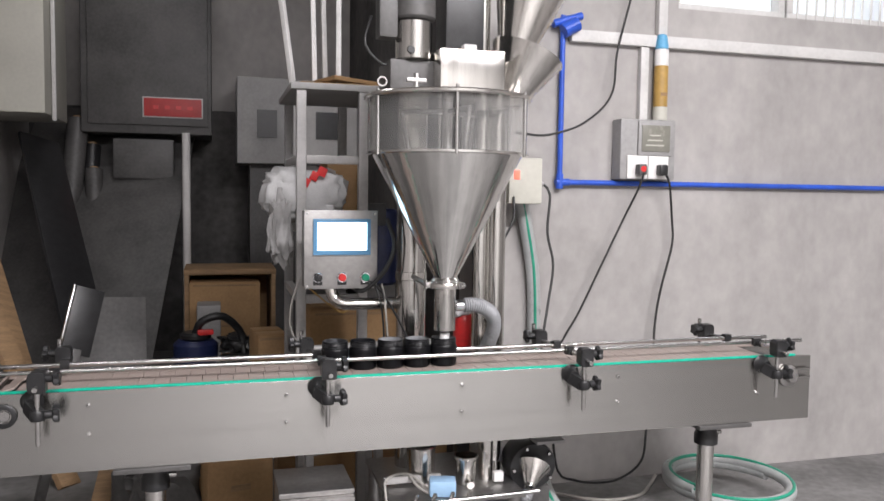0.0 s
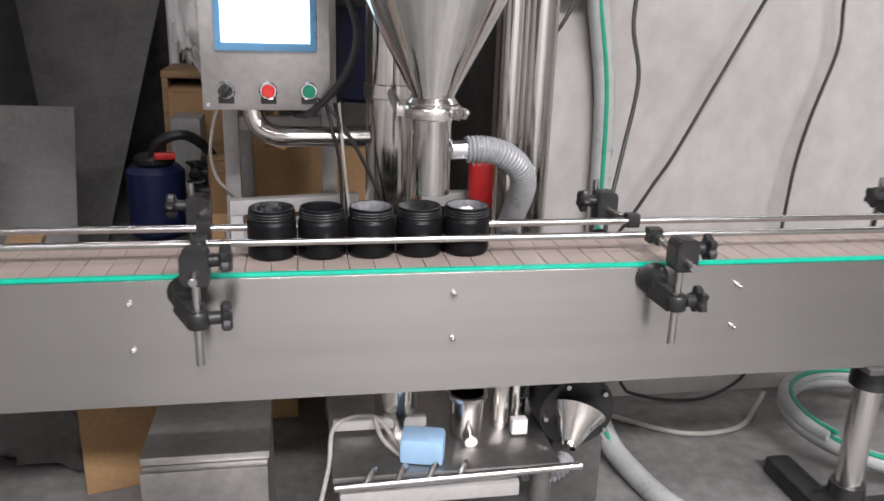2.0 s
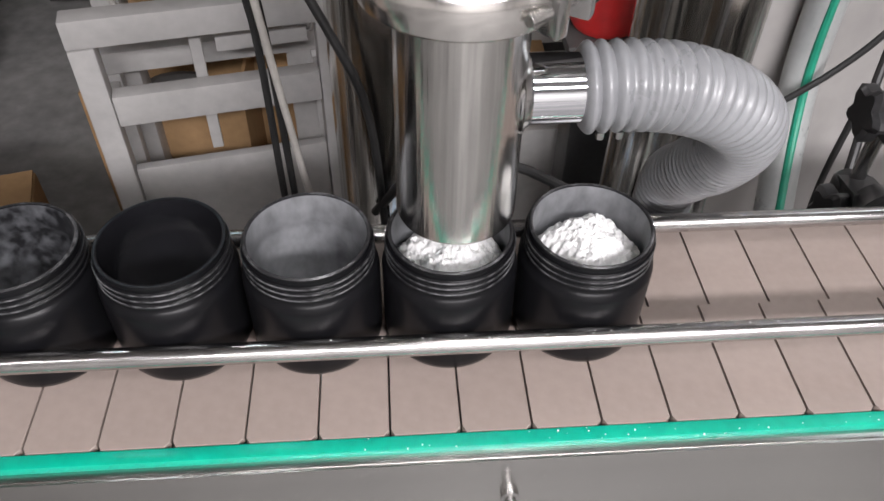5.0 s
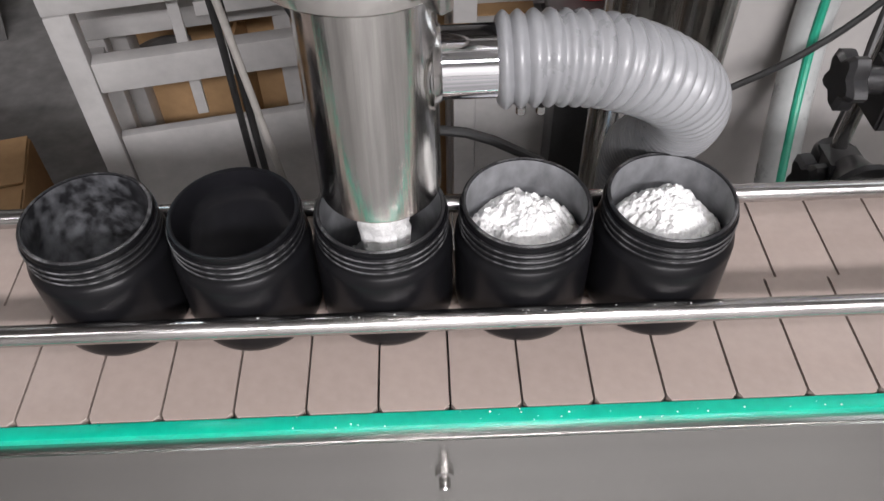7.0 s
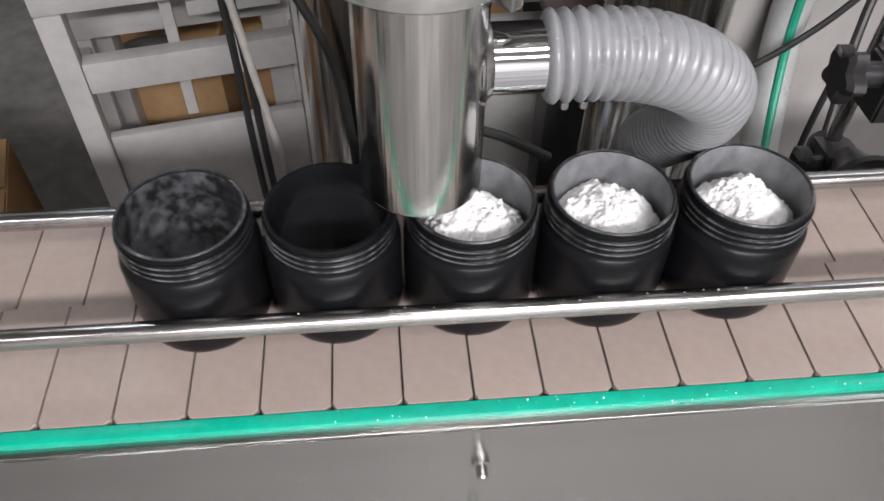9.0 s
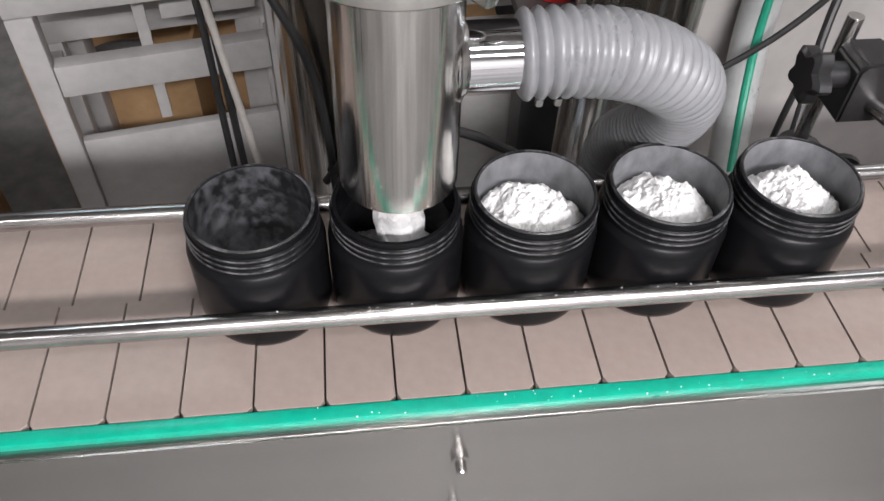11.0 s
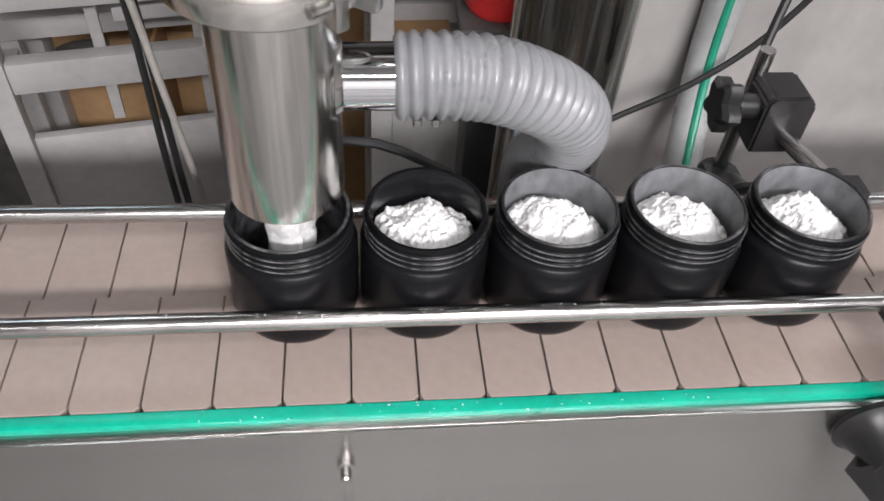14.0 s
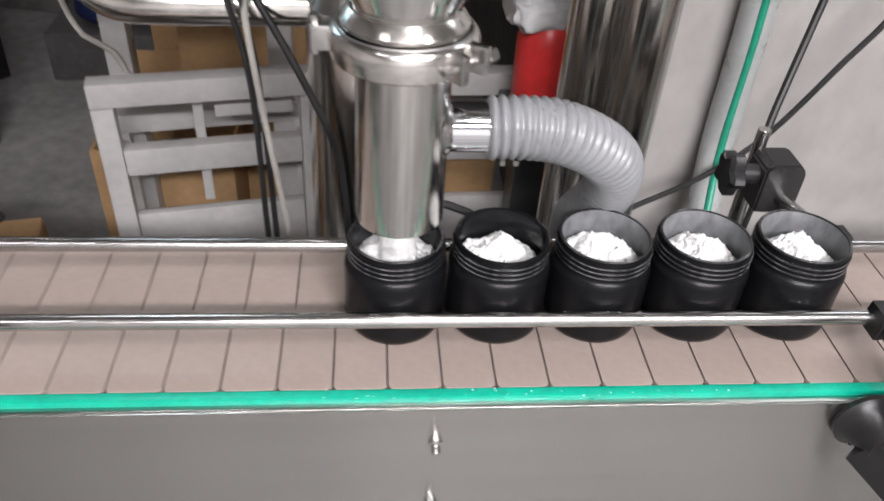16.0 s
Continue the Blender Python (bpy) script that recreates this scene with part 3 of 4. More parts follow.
part("feed_cone", add_lathe(B(), [(0.05, 0), (0.14, 0.3), (0.142, 0.3), (0.053, 0)], 48, m=along((0.235, 0.17, 1.50), (0.32, 0.19, 1.8)), close=True), STEEL, filler, "bright steel feeder outlet cone")

# nozzle
part("clamp_ring", add_lathe(B(), [(0.030, 0.8145), (0.0425, 0.8145), (0.0440, 0.816), (0.0450, 0.822), (0.0450, 0.828), (0.0435, 0.8325), (0.0415, 0.834), (0.030, 0.834)], 64, origin=(AX, AY, 0), close=True), STEEL, filler, "bright steel pipe clamp ring")
part("clamp_seam", add_lathe(B(), [(0.0395, 0.8342), (0.0405, 0.8352), (0.0415, 0.8342)], 64, origin=(AX, AY, 0), close=True), STEEL_DULL, filler)
lug = B()
for a, b in ((-58, -50), (-36, -28)):
    m = math.radians((a + b) / 2)
    add_box(lug, (AX + 0.048 * math.cos(m), AY + 0.048 * math.sin(m), 0.8245), (0.014, 0.0065, 0.017), 0.0015, pose(0, 0, 0, 0, 0, (a + b) / 2))
add_rod(lug, (AX + 0.048 * math.cos(radians(-66)), AY + 0.048 * math.sin(radians(-66)), 0.8235), (AX + 0.053 * math.cos(radians(-20)), AY + 0.053 * math.sin(radians(-20)), 0.8235), 0.0026, 10)
add_rod(lug, (AX + 0.050 * math.cos(radians(-27)), AY + 0.050 * math.sin(radians(-27)), 0.8235), (AX + 0.053 * math.cos(radians(-18)), AY + 0.053 * math.sin(radians(-18)), 0.8235), 0.0058, 6)
part("clamp_lug", lug, STEEL_ROD, filler, "bright clamp lugs with a wing bolt")
hinge = B()
add_box(hinge, (AX - 0.049, AY + 0.004, 0.8245), (0.013, 0.016, 0.016), 0.002)
add_rod(hinge, (AX - 0.053, AY + 0.004, 0.8125), (AX - 0.053, AY + 0.004, 0.8365), 0.0034, 12)
part("clamp_hinge", hinge, STEEL_ROD, filler)
part("upper_flange", add_lathe(B(), [(0.03, 0.8352), (0.038, 0.8352), (0.0385, 0.838), (0.0345, 0.844), (0.03, 0.848)], 56, origin=(AX, AY, 0), close=True), STEEL, filler)
part("nozzle_tube", add_lathe(B(), [(0.0283, 0.6985), (0.0297, 0.698), (0.0300, 0.699), (0.0295, 0.8145), (0.0268, 0.8145), (0.0275, 0.70)], 72, origin=(AX, AY, 0), close=True), STEEL_TUBE, filler, "mirror-bright vertical nozzle tube")
part("tube_seam", add_sweep(B(), [(AX + 0.0305 * math.cos(a), AY + 0.0305 * math.sin(a), 0.752) for a in (math.radians(d) for d in range(-28, 29, 4))], 0.0009, 8, smooth=False), STEEL_ROD, filler, "weld bead at the suction stub")
part("suction_stub", add_rod(B(), (AX + 0.026, AY, 0.7655), (AX + 0.0575, AY, 0.7658), 0.0160, 40, 0.001), CHROME, filler, "chromed suction stub")
part("stub_weld", add_lathe(B(), [(0.0160, 0), (0.0182, 0.0005), (0.0172, 0.003), (0.0160, 0.0042)], 36, m=along((AX + 0.0268, AY, 0.7655), (AX + 0.06, AY, 0.7658)), close=True), STEEL_ROD, filler)
for i in range(2):
    part("stub_screw", add_rod(B(), (AX + 0.066 + 0.009 * i, AY - 0.006, 0.7415), (AX + 0.066 + 0.009 * i, AY - 0.006, 0.7455), 0.0022, 8), STEEL_ROD, filler)
HOSE = [(0.0622, AY, 0.7655), (0.086, AY, 0.766), (0.111, AY + 0.003, 0.7615), (0.137, AY + 0.010, 0.748), (0.157, AY + 0.022, 0.728), (0.168, AY + 0.040, 0.702), (0.171, AY + 0.062, 0.672), (0.170, AY + 0.090, 0.640), (0.170, AY + 0.118, 0.60), (0.178, AY + 0.132, 0.5), (0.20, 0.225, 0.36), (0.21, 0.20, 0.27)]


def ridges(s):
    return 0.0183 + 0.0029 * abs(math.sin(math.pi * s / 0.0064))


part("suction_hose", add_sweep(B(), HOSE, 0.019, 28, 0.00107, ridges), HOSE_GREY, filler, "grey corrugated suction hose", 80)

# columns and panel
part("column", add_rod(B(), (-0.026, 0.35, 0.13), (-0.026, 0.35, 1.34), 0.046, 40), STEEL_TUBE, filler, "thick polished steel column")
part("column", add_rod(B(), (0.203, 0.37, 0.13), (0.203, 0.37, 1.34), 0.024, 40), STEEL_TUBE, filler)
part("column", add_rod(B(), (0.252, 0.36, 0.13), (0.252, 0.36, 1.34), 0.031, 40), STEEL_TUBE, filler)
part("head_plate", add_box(B(), (0.1, 0.28, 1.346), (0.36, 0.24, 0.015), 0.003), STEEL_DULL, filler)
part("column_collar", add_rod(B(), (-0.026, 0.35, 0.812), (-0.026, 0.35, 0.838), 0.049, 32), STEEL, filler)
br = add_rod(B(), (-0.03, 0.31, 0.8245), (AX - 0.050, AY + 0.012, 0.8245), 0.008, 12)
part("brace", br, STEEL_DULL, filler)
part("elbow_pipe", add_sweep(B(), [(-0.272, 0.36, 0.80), (-0.272, 0.36, 0.785), (-0.262, 0.356, 0.757), (-0.235, 0.345, 0.742), (-0.19, 0.34, 0.741), (-0.06, 0.345, 0.741)], 0.0185, 24, 0.008), STEEL, filler, "bent steel panel support pipe")
panel = thing("control_panel", "grey steel control box with lit touch screen and three buttons", "control panel")
PY = 0.335
part("box", add_box(B(), (-0.2455, PY + 0.045, 0.906), (0.214, 0.09, 0.230), 0.004), PAINT_GREY, panel)
part("face_plate", add_box(B(), (-0.2455, PY - 0.0015, 0.906), (0.219, 0.003, 0.234), 0.001), STEEL_DULL, panel, "dull steel face plate")
part("bezel", add_box(B(), (-0.244, PY - 0.008, 0.944), (0.172, 0.010, 0.108), 0.003), SCREEN_RIM, panel, "dark screen bezel, blue screen glow painted into its colour")
part("screen", add_box(B(), (-0.244, PY - 0.0142, 0.946), (0.148, 0.002, 0.083)), SCREEN, panel, "glowing pale blue screen")
for x, mt, nm in ((-0.315, BLACK, "selector"), (-0.243, RED, "red_button"), (-0.173, GREEN_BUTTON, "green_button")):
    bt = part("bezel_ring", add_lathe(B(), [(0, 0), (0.0155, 0), (0.0155, 0.004), (0.0135, 0.006), (0.011, 0.006), (0, 0.006)], 24, m=along((x, PY - 0.003, 0.823), (x, PY - 1, 0.823))), CHROME, panel)
    part(nm, add_rod(B(), (x, PY - 0.009, 0.823), (x, PY - 0.018, 0.823), 0.0115, 22, 0.002) if mt is not BLACK else add_box(add_rod(B(), (x, PY - 0.009, 0.823), (x, PY - 0.014, 0.823), 0.0125, 22), (x, PY - 0.018, 0.823), (0.008, 0.012, 0.023), 0.002, pose(0, 0, 0, 0, 35, 0)), mt, panel)
    part("button_back", add_box(B(), (x, PY - 0.0035, 0.806), (0.027, 0.001, 0.012)), BLACK, panel)
for x in (-0.346, -0.145):
    for z in (0.797, 1.013):
        part("screw", add_rod(B(), (x, PY - 0.003, z), (x, PY - 0.005, z), 0.0035, 10), STEEL_ROD, panel)

# base under the machine
base = thing("filler_base", "low steel base tray with a rail along its front", "base")
part("deck", add_box(B(), (0.045, 0.23, 0.225), (0.39, 0.40, 0.012), 0.003), STEEL_DULL, base)
part("front_beam", add_box(B(), (0.01, 0.012, 0.205), (0.30, 0.02, 0.026), 0.003), FRAME_PAINT, base, "pale painted front beam")
part("push_rail", add_rod(B(), (-0.15, -0.017, 0.245), (0.26, -0.014, 0.252), 0.0065, 12), STEEL_ROD, base)
for x in (-0.1, -0.05, 0.0, 0.05):
    part("rail_post", add_sweep(B(), [(x, -0.017, 0.247), (x + 0.012, 0.0, 0.262), (x + 0.02, 0.02, 0.25), (x + 0.015, 0.035, 0.231)], 0.005, 8, 0.01), STEEL_ROD, base)
part("rear_bar", add_box(B(), (-0.06, 0.17, 0.25), (0.17, 0.018, 0.02), 0.003), FRAME_PAINT, base)
for x in (-0.125, 0.215):
    for y in (0.06, 0.40):
        part("foot", add_rod(B(), (x, y, 0), (x, y, 0.222), 0.02, 14), STEEL_DULL, base)
solid("blue_box", add_box(B(), (0.005, 0.075, 0.255), (0.075, 0.055, 0.046), 0.008, pose(0, 0, 0, 0, 0, -14)), BLUE_BOX, "small pale blue plastic box on the base tray", "box")
can = thing("steel_can", "open polished steel can with rolled rim on the base tray", "can", (0.095, 0.145, 0.232))
part("can_body", add_lathe(B(), [(0, 0), (0.026, 0), (0.028, 0.004), (0.031, 0.075), (0.037, 0.077), (0.037, 0.084), (0.030, 0.084), (0.026, 0.006), (0, 0.005)], 32), STEEL, can)
part("can_spout", add_rod(B(), (0, -0.026, 0.014), (0, -0.05, 0.010), 0.012, 18), STEEL, can)
can2 = thing("steel_pot", "polished steel pot at the column foot", "pot", (-0.026, 0.2, 0.232))
part("pot_body", add_lathe(B(), [(0, 0), (0.04, 0.0), (0.042, 0.1), (0.046, 0.104), (0.04, 0.106), (0.038, 0.006), (0, 0.004)], 32), STEEL, can2)
for x, y in ((0.165, 0.17), (0.2, 0.2)):
    part("pipe", add_rod(B(), (x, y, 0.231), (x, y, 0.37), 0.021, 22), STEEL, base, "upright steel pipe")
part("pipe_valve", add_box(B(), (0.19, 0.13, 0.25), (0.03, 0.02, 0.03), 0.004), SOCKET, base)
blower = thing("suction_blower", "black blower with bright steel inlet cone", "blower")
part("housing", add_lathe(B(), [(0, 0), (0.07, 0), (0.074, 0.006), (0.074, 0.08), (0.06, 0.1), (0, 0.1)], 40, m=along((0.30, 0.13, 0.268), (0.32, 1, 0.33))), BLACK, blower)
part("inlet_cone", add_lathe(B(), [(0.052, 0), (0.018, 0.05), (0.016, 0.07), (0.013, 0.07), (0.047, 0)], 32, m=along((0.30, 0.129, 0.27), (0.25, 0.05, 0.19)), close=True), STEEL, blower, "bright steel inlet cone")
for k in range(5):
    a = radians(72 * k + 40)
    part("bolt", add_rod(B(), (0.30 + 0.062 * math.cos(a), 0.135, 0.268 + 0.062 * math.sin(a)), (0.30 + 0.062 * math.cos(a), 0.118, 0.268 + 0.062 * math.sin(a)), 0.005, 8), STEEL_ROD, blower)
part("stand", add_box(B(), (0.315, 0.19, 0.1), (0.1, 0.08, 0.2), 0.005), PAINT_DARK, blower)
part("bracket", add_box(B(), (0.345, 0.15, 0.348), (0.09, 0.1, 0.01), 0.002), PAINT_GREY, blower)
part("lead_hose", add_sweep(B(), [(0.265, 0.075, 0.214), (0.25, 0.06, 0.2), (0.225, 0.06, 0.188), (0.19, 0.08, 0.183)], 0.015, 18, 0.0014, lambda s: 0.0145 + 0.0018 * math.sin(2 * math.pi * s / 0.007)), HOSE_GREY, blower, "grey ribbed hose", 80)
solid("grey_cable", add_sweep(B(), [(-0.07, 0.16, 0.262), (-0.06, 0.11, 0.25), (-0.03, 0.08, 0.236), (-0.07, 0.165, 0.265), (-0.14, 0.15, 0.26), (-0.155, 0.08, 0.22), (-0.175, 0.0, 0.18), (-0.165, -0.02, 0.15), (-0.14, -0.01, 0.165), (-0.13, 0.0, 0.19)], 0.004, 10, 0.01), CABLE_GREY, "thin grey cable looped over the base tray", "cable")

cable_loop = add_sweep(B(), [(-0.335, 0.60, 0.80), (-0.362, 0.59, 0.74), (-0.375, 0.585, 0.66), (-0.36, 0.59, 0.60), (-0.335, 0.61, 0.57), (-0.31, 0.615, 0.50)], 0.0035, 10, 0.015)
solid("pale_wire", cable_loop, CABLE_GREY, "thin pale wire looped beside the rack post", "wire")

# ---- on the wall ----
sock = thing("socket_box", "grey wall switch box with two white sockets", "socket box")
part("box", add_box(B(), (0.92, WALL_Y - 0.035, 1.25), (0.225, 0.07, 0.22), 0.008), PAINT_GREY, sock)
part("cover", add_box(B(), (0.945, WALL_Y - 0.073, 1.29), (0.14, 0.012, 0.125), 0.004), PAINT_GREY, sock, "tinted flap cover")
part("cover_window", add_box(B(), (0.945, WALL_Y - 0.0805, 1.29), (0.115, 0.004, 0.095), 0.002), PAINT_SMOKE, sock, "smoky clear flap window")
for k in range(3):
    part("breaker_label", add_box(B(), (0.94, WALL_Y - 0.0829, 1.265 + 0.018 * k), (0.075 - 0.015 * k, 0.0012, 0.005)), PALE, sock)
for x in (0.875, 0.961):
    p = part("socket", add_box(B(), (x, WALL_Y - 0.073, 1.185), (0.083, 0.008, 0.084), 0.003), SOCKET, sock, "white wall socket")
    part("plug", add_box(B(), (x + 0.005, WALL_Y - 0.095, 1.175), (0.032, 0.034, 0.04), 0.007), BLACK if x > 0.9 else PAINT_DARK, p, "black plug")
part("plug_face", add_rod(B(), (0.88, WALL_Y - 0.112, 1.178), (0.88, WALL_Y - 0.1135, 1.178), 0.011, 14), RED, sock)
tube = thing("sealant_cartridge", "ochre and blue sealant cartridge standing on the socket box", "cartridge", (0.985, WALL_Y - 0.033, 1.3605))
part("cartridge_body", add_rod(B(), (0, 0, 0.05), (0, 0, 0.2), 0.026, 24), YELLOW, tube)
part("cartridge_foot", add_rod(B(), (0, 0, 0), (0, 0, 0.05), 0.0265, 24), PALE, tube)
part("cartridge_top", add_rod(B(), (0, 0, 0.2), (0, 0, 0.26), 0.026, 24), SOCKET, tube)
part("cartridge_cap", add_rod(B(), (0, 0, 0.26), (0, 0, 0.315), 0.0255, 24, 0.004, 0.018), LABEL_BLUE, tube)
part("label_bar", add_box(B(), (0, -0.0262, 0.095), (0.026, 0.002, 0.012)), WOOD, tube)
trunk = thing("cable_trunking", "white plastic cable trunking fixed along the wall", "trunking", kind="structure")
part("run", add_box(B(), (2.45, WALL_Y - 0.014, 1.652), (3.65, 0.028, 0.042), 0.002), PAINT_WHITE, trunk)
part("drop", add_box(B(), (0.922, WALL_Y - 0.013, 1.495), (0.032, 0.026, 0.268), 0.002), PAINT_WHITE, trunk)
part("riser", add_box(B(), (0.99, WALL_Y - 0.018, 1.86), (0.036, 0.026, 0.37), 0.002), PAINT_WHITE, trunk)
pipe = thing("blue_pipe", "bright blue plastic water pipe clipped to the wall", "pipe")
part("pipe_run", add_rod(B(), (0.592, WALL_Y - 0.022, 1.126), (4.2, WALL_Y - 0.022, 1.126), 0.0098, 18), BLUE, pipe)
part("pipe_riser", add_rod(B(), (0.592, WALL_Y - 0.022, 1.126), (0.592, WALL_Y - 0.022, 1.72), 0.0098, 18), BLUE, pipe)
part("pipe_bend", add_rod(B(), (0.592, WALL_Y - 0.022, 1.102), (0.592, WALL_Y - 0.022, 1.156), 0.0135, 18), BLUE, pipe)
part("pipe_bend", add_rod(B(), (0.577, WALL_Y - 0.022, 1.126), (0.63, WALL_Y - 0.022, 1.126), 0.0133, 18), BLUE, pipe)
part("pipe_valve", add_rod(B(), (0.585, WALL_Y - 0.04, 1.66), (0.64, WALL_Y - 0.04, 1.69), 0.026, 16), BLUE, pipe)
part("pipe_valve", add_rod(B(), (0.55, WALL_Y - 0.03, 1.685), (0.66, WALL_Y - 0.03, 1.72), 0.014, 16), BLUE, pipe)
jb = thing("junction_box", "grey plastic junction box with a red indicator", "junction box")
part("box", add_box(B(), (0.405, 0.53, 1.125), (0.12, 0.07, 0.155), 0.006), PALE, jb)
part("indicator", add_box(B(), (0.372, 0.493, 1.145), (0.02, 0.006, 0.03), 0.002), LED_RED, jb)
part("bracket", add_box(B(), (0.405, 0.613, 1.125), (0.05, 0.094, 0.05)), PAINT_GREY, jb)
part("gland", add_rod(B(), (0.465, 0.53, 1.115), (0.482, 0.53, 1.115), 0.01, 12), STEEL_DULL, jb)


def cable(points, r=0.0045, mat=CABLE, name="cable", label="thin black power cable hanging down the wall", step=0.02):
    return solid(name, add_sweep(B(), points, r, 10, step), mat, label, "cable")


W = WALL_Y
cable([(0.88, W - 0.11, 1.165), (0.875, W - 0.1, 1.12), (0.825, W - 0.07, 0.99), (0.74, W - 0.075, 0.825), (0.655, W - 0.08, 0.66), (0.615, W - 0.08, 0.595), (0.545, W - 0.08, 0.483), (0.47, W - 0.08, 0.412), (0.37, W - 0.08, 0.352), (0.29, W - 0.1, 0.31)], 0.0042)
cable([(0.966, W - 0.11, 1.165), (1.0, W - 0.09, 1.13), (1.04, W - 0.05, 1.0), (1.045, W - 0.05, 0.90), (1.005, W - 0.05, 0.74), (0.985, W - 0.05, 0.62), (0.971, W - 0.06, 0.46), (0.955, W - 0.06, 0.2), (0.937, W - 0.06, 0.08), (0.85, W - 0.06, 0.02), (0.756, W - 0.06, 0.012), (0.66, W - 0.06, 0.03), (0.596, W - 0.06, 0.07), (0.56, W - 0.08, 0.25), (0.55, W - 0.1, 0.42)])
cable([(0.482, 0.53, 1.115), (0.505, 0.52, 1.08), (0.49, 0.5, 0.95), (0.505, 0.48, 0.84), (0.475, 0.45, 0.70), (0.435, 0.40, 0.58), (0.405, 0.34, 0.50), (0.38, 0.29, 0.42), (0.36, 0.27, 0.28)], 0.0045, label="black cable dropping from the junction box")
cable([(0.36, 0.49, 1.07), (0.35, 0.46, 1.0), (0.30, 0.42, 0.93), (0.26, 0.36, 0.94), (0.255, 0.36, 1.0)], 0.004, label="black cable loop under the junction box")
cable([(0.26, 0.2, 1.26), (0.42, 0.35, 1.27), (0.62, 0.5, 1.33), (0.76, 0.58, 1.44), (0.80, 0.62, 1.6), (0.85, 0.62, 1.8), (0.9, 0.62, 2.0)], 0.004, label="thin black cable slung from the hopper to the wall")
cable([(-0.2, 0.12, 1.55), (-0.22, 0.1, 1.47), (-0.17, 0.1, 1.42), (-0.13, 0.1, 1.43)], 0.004, label="black motor lead beside the hopper head")
cable([(-0.11, 0.32, 1.0), (-0.09, 0.3, 0.92), (-0.12, 0.31, 0.84), (-0.18, 0.34, 0.78), (-0.22, 0.38, 0.80)], 0.007, label="thick black cable behind the control panel")
cable([(-0.145, 0.34, 0.80), (-0.136, 0.31, 0.77), (-0.12, 0.31, 0.68), (-0.117, 0.31, 0.5), (-0.115, 0.33, 0.3)], 0.003, label="black cable hanging from the control panel")
cable([(-0.128, 0.34, 0.80), (-0.122, 0.305, 0.77), (-0.112, 0.305, 0.68), (-0.108, 0.31, 0.5), (-0.106, 0.33, 0.3)], 0.003, label="black cable hanging from the control panel")
cable([(-0.12, 0.34, 0.80), (-0.118, 0.30, 0.75), (-0.108, 0.30, 0.64), (-0.092, 0.3, 0.5), (-0.08, 0.33, 0.3)], 0.003, CABLE_GREY, label="grey cable hanging from the control panel")
cable([(-0.17, 0.34, 0.82), (-0.122, 0.32, 0.776), (-0.067, 0.30, 0.678), (-0.04, 0.295, 0.60), (-0.03, 0.29, 0.45)], 0.0035, label="black cable crossing behind the nozzle")
cable([(-0.04, 0.30, 0.50), (0.0, 0.26, 0.58), (0.06, 0.25, 0.59), (0.12, 0.26, 0.55)], 0.004, label="black cable behind the belt")


def striped_hose(points, name, label, r=0.020, lift=0.0, stripe=0.0058):
    t = thing(name, label, "hose")
    part("hose_wall", add_sweep(B(), points, r, 20, 0.02), CLEAR_HOSE, t)
    ps = smooth_line(points, 0.02)
    part("green_stripe", add_sweep(B(), [p + Vector((-0.006 * (1 - lift), -r * 0.95 * (1 - 0.25 * lift), 0.004 + lift * r * 0.7)) for p in ps], stripe, 10, smooth=False), GREEN_HOSE, t, "green stripe along the hose")
    return t


striped_hose([(0.43, 0.6, 1.06), (0.46, 0.62, 0.96), (0.492, 0.63, 0.8), (0.502, 0.632, 0.62), (0.50, 0.62, 0.4), (0.455, 0.46, 0.2), (0.475, 0.4, 0.06), (0.505, 0.27, 0.023), (0.55, 0.12, 0.023), (0.65, 0.0, 0.023), (0.8, -0.05, 0.023), (0.97, 0.05, 0.05)], "striped_hose", "milky clear hose with a green stripe against the wall", r=0.024, lift=0.3)
coil = [(1.13 + 0.20 * math.cos(a), 0.34 + 0.215 * math.sin(a), 0.07 + 0.015 * k / 30) for k in range(50) for a in (0.2 + k * 2 * math.pi / 32,)]
striped_hose(coil, "hose_coil", "coil of green-striped clear hose lying on the floor", lift=1.0)
solid("floor_cord", add_sweep(B(), [(0.55, 0.55, 0.01), (0.7, 0.45, 0.008), (0.85, 0.46, 0.008), (0.95, 0.55, 0.01), (1.0, 0.6, 0.02)], 0.006, 8), CABLE_GREY, "pale cord lying on the floor", "cord")

# ---- rack and store behind the belt ----
rack = thing("equipment_rack", "grey steel angle rack with a plate top", "rack")
for x in (-0.334, -0.128):
    for y in (0.637, 1.1):
        part("post", add_box(B(), (x, y, 0.705), (0.032, 0.032, 1.41), 0.003), PAINT_GREY if y > 0.9 else FRAME_PAINT, rack)
for z in (1.185, 0.955, 0.72):
    part("crossbar", add_box(B(), (-0.231, 0.637, z), (0.174, 0.026, 0.028), 0.003), FRAME_PAINT, rack)
    part("crossbar", add_box(B(), (-0.334, 0.868, z), (0.026, 0.43, 0.028), 0.003), FRAME_PAINT, rack)
part("top_plate", add_box(B(), (-0.19, 0.86, 1.422), (0.36, 0.50, 0.022), 0.004), PAINT_GREY, rack)
part("shelf", add_box(B(), (-0.231, 0.868, 0.976), (0.24, 0.44, 0.012)), PAINT_GREY, rack)


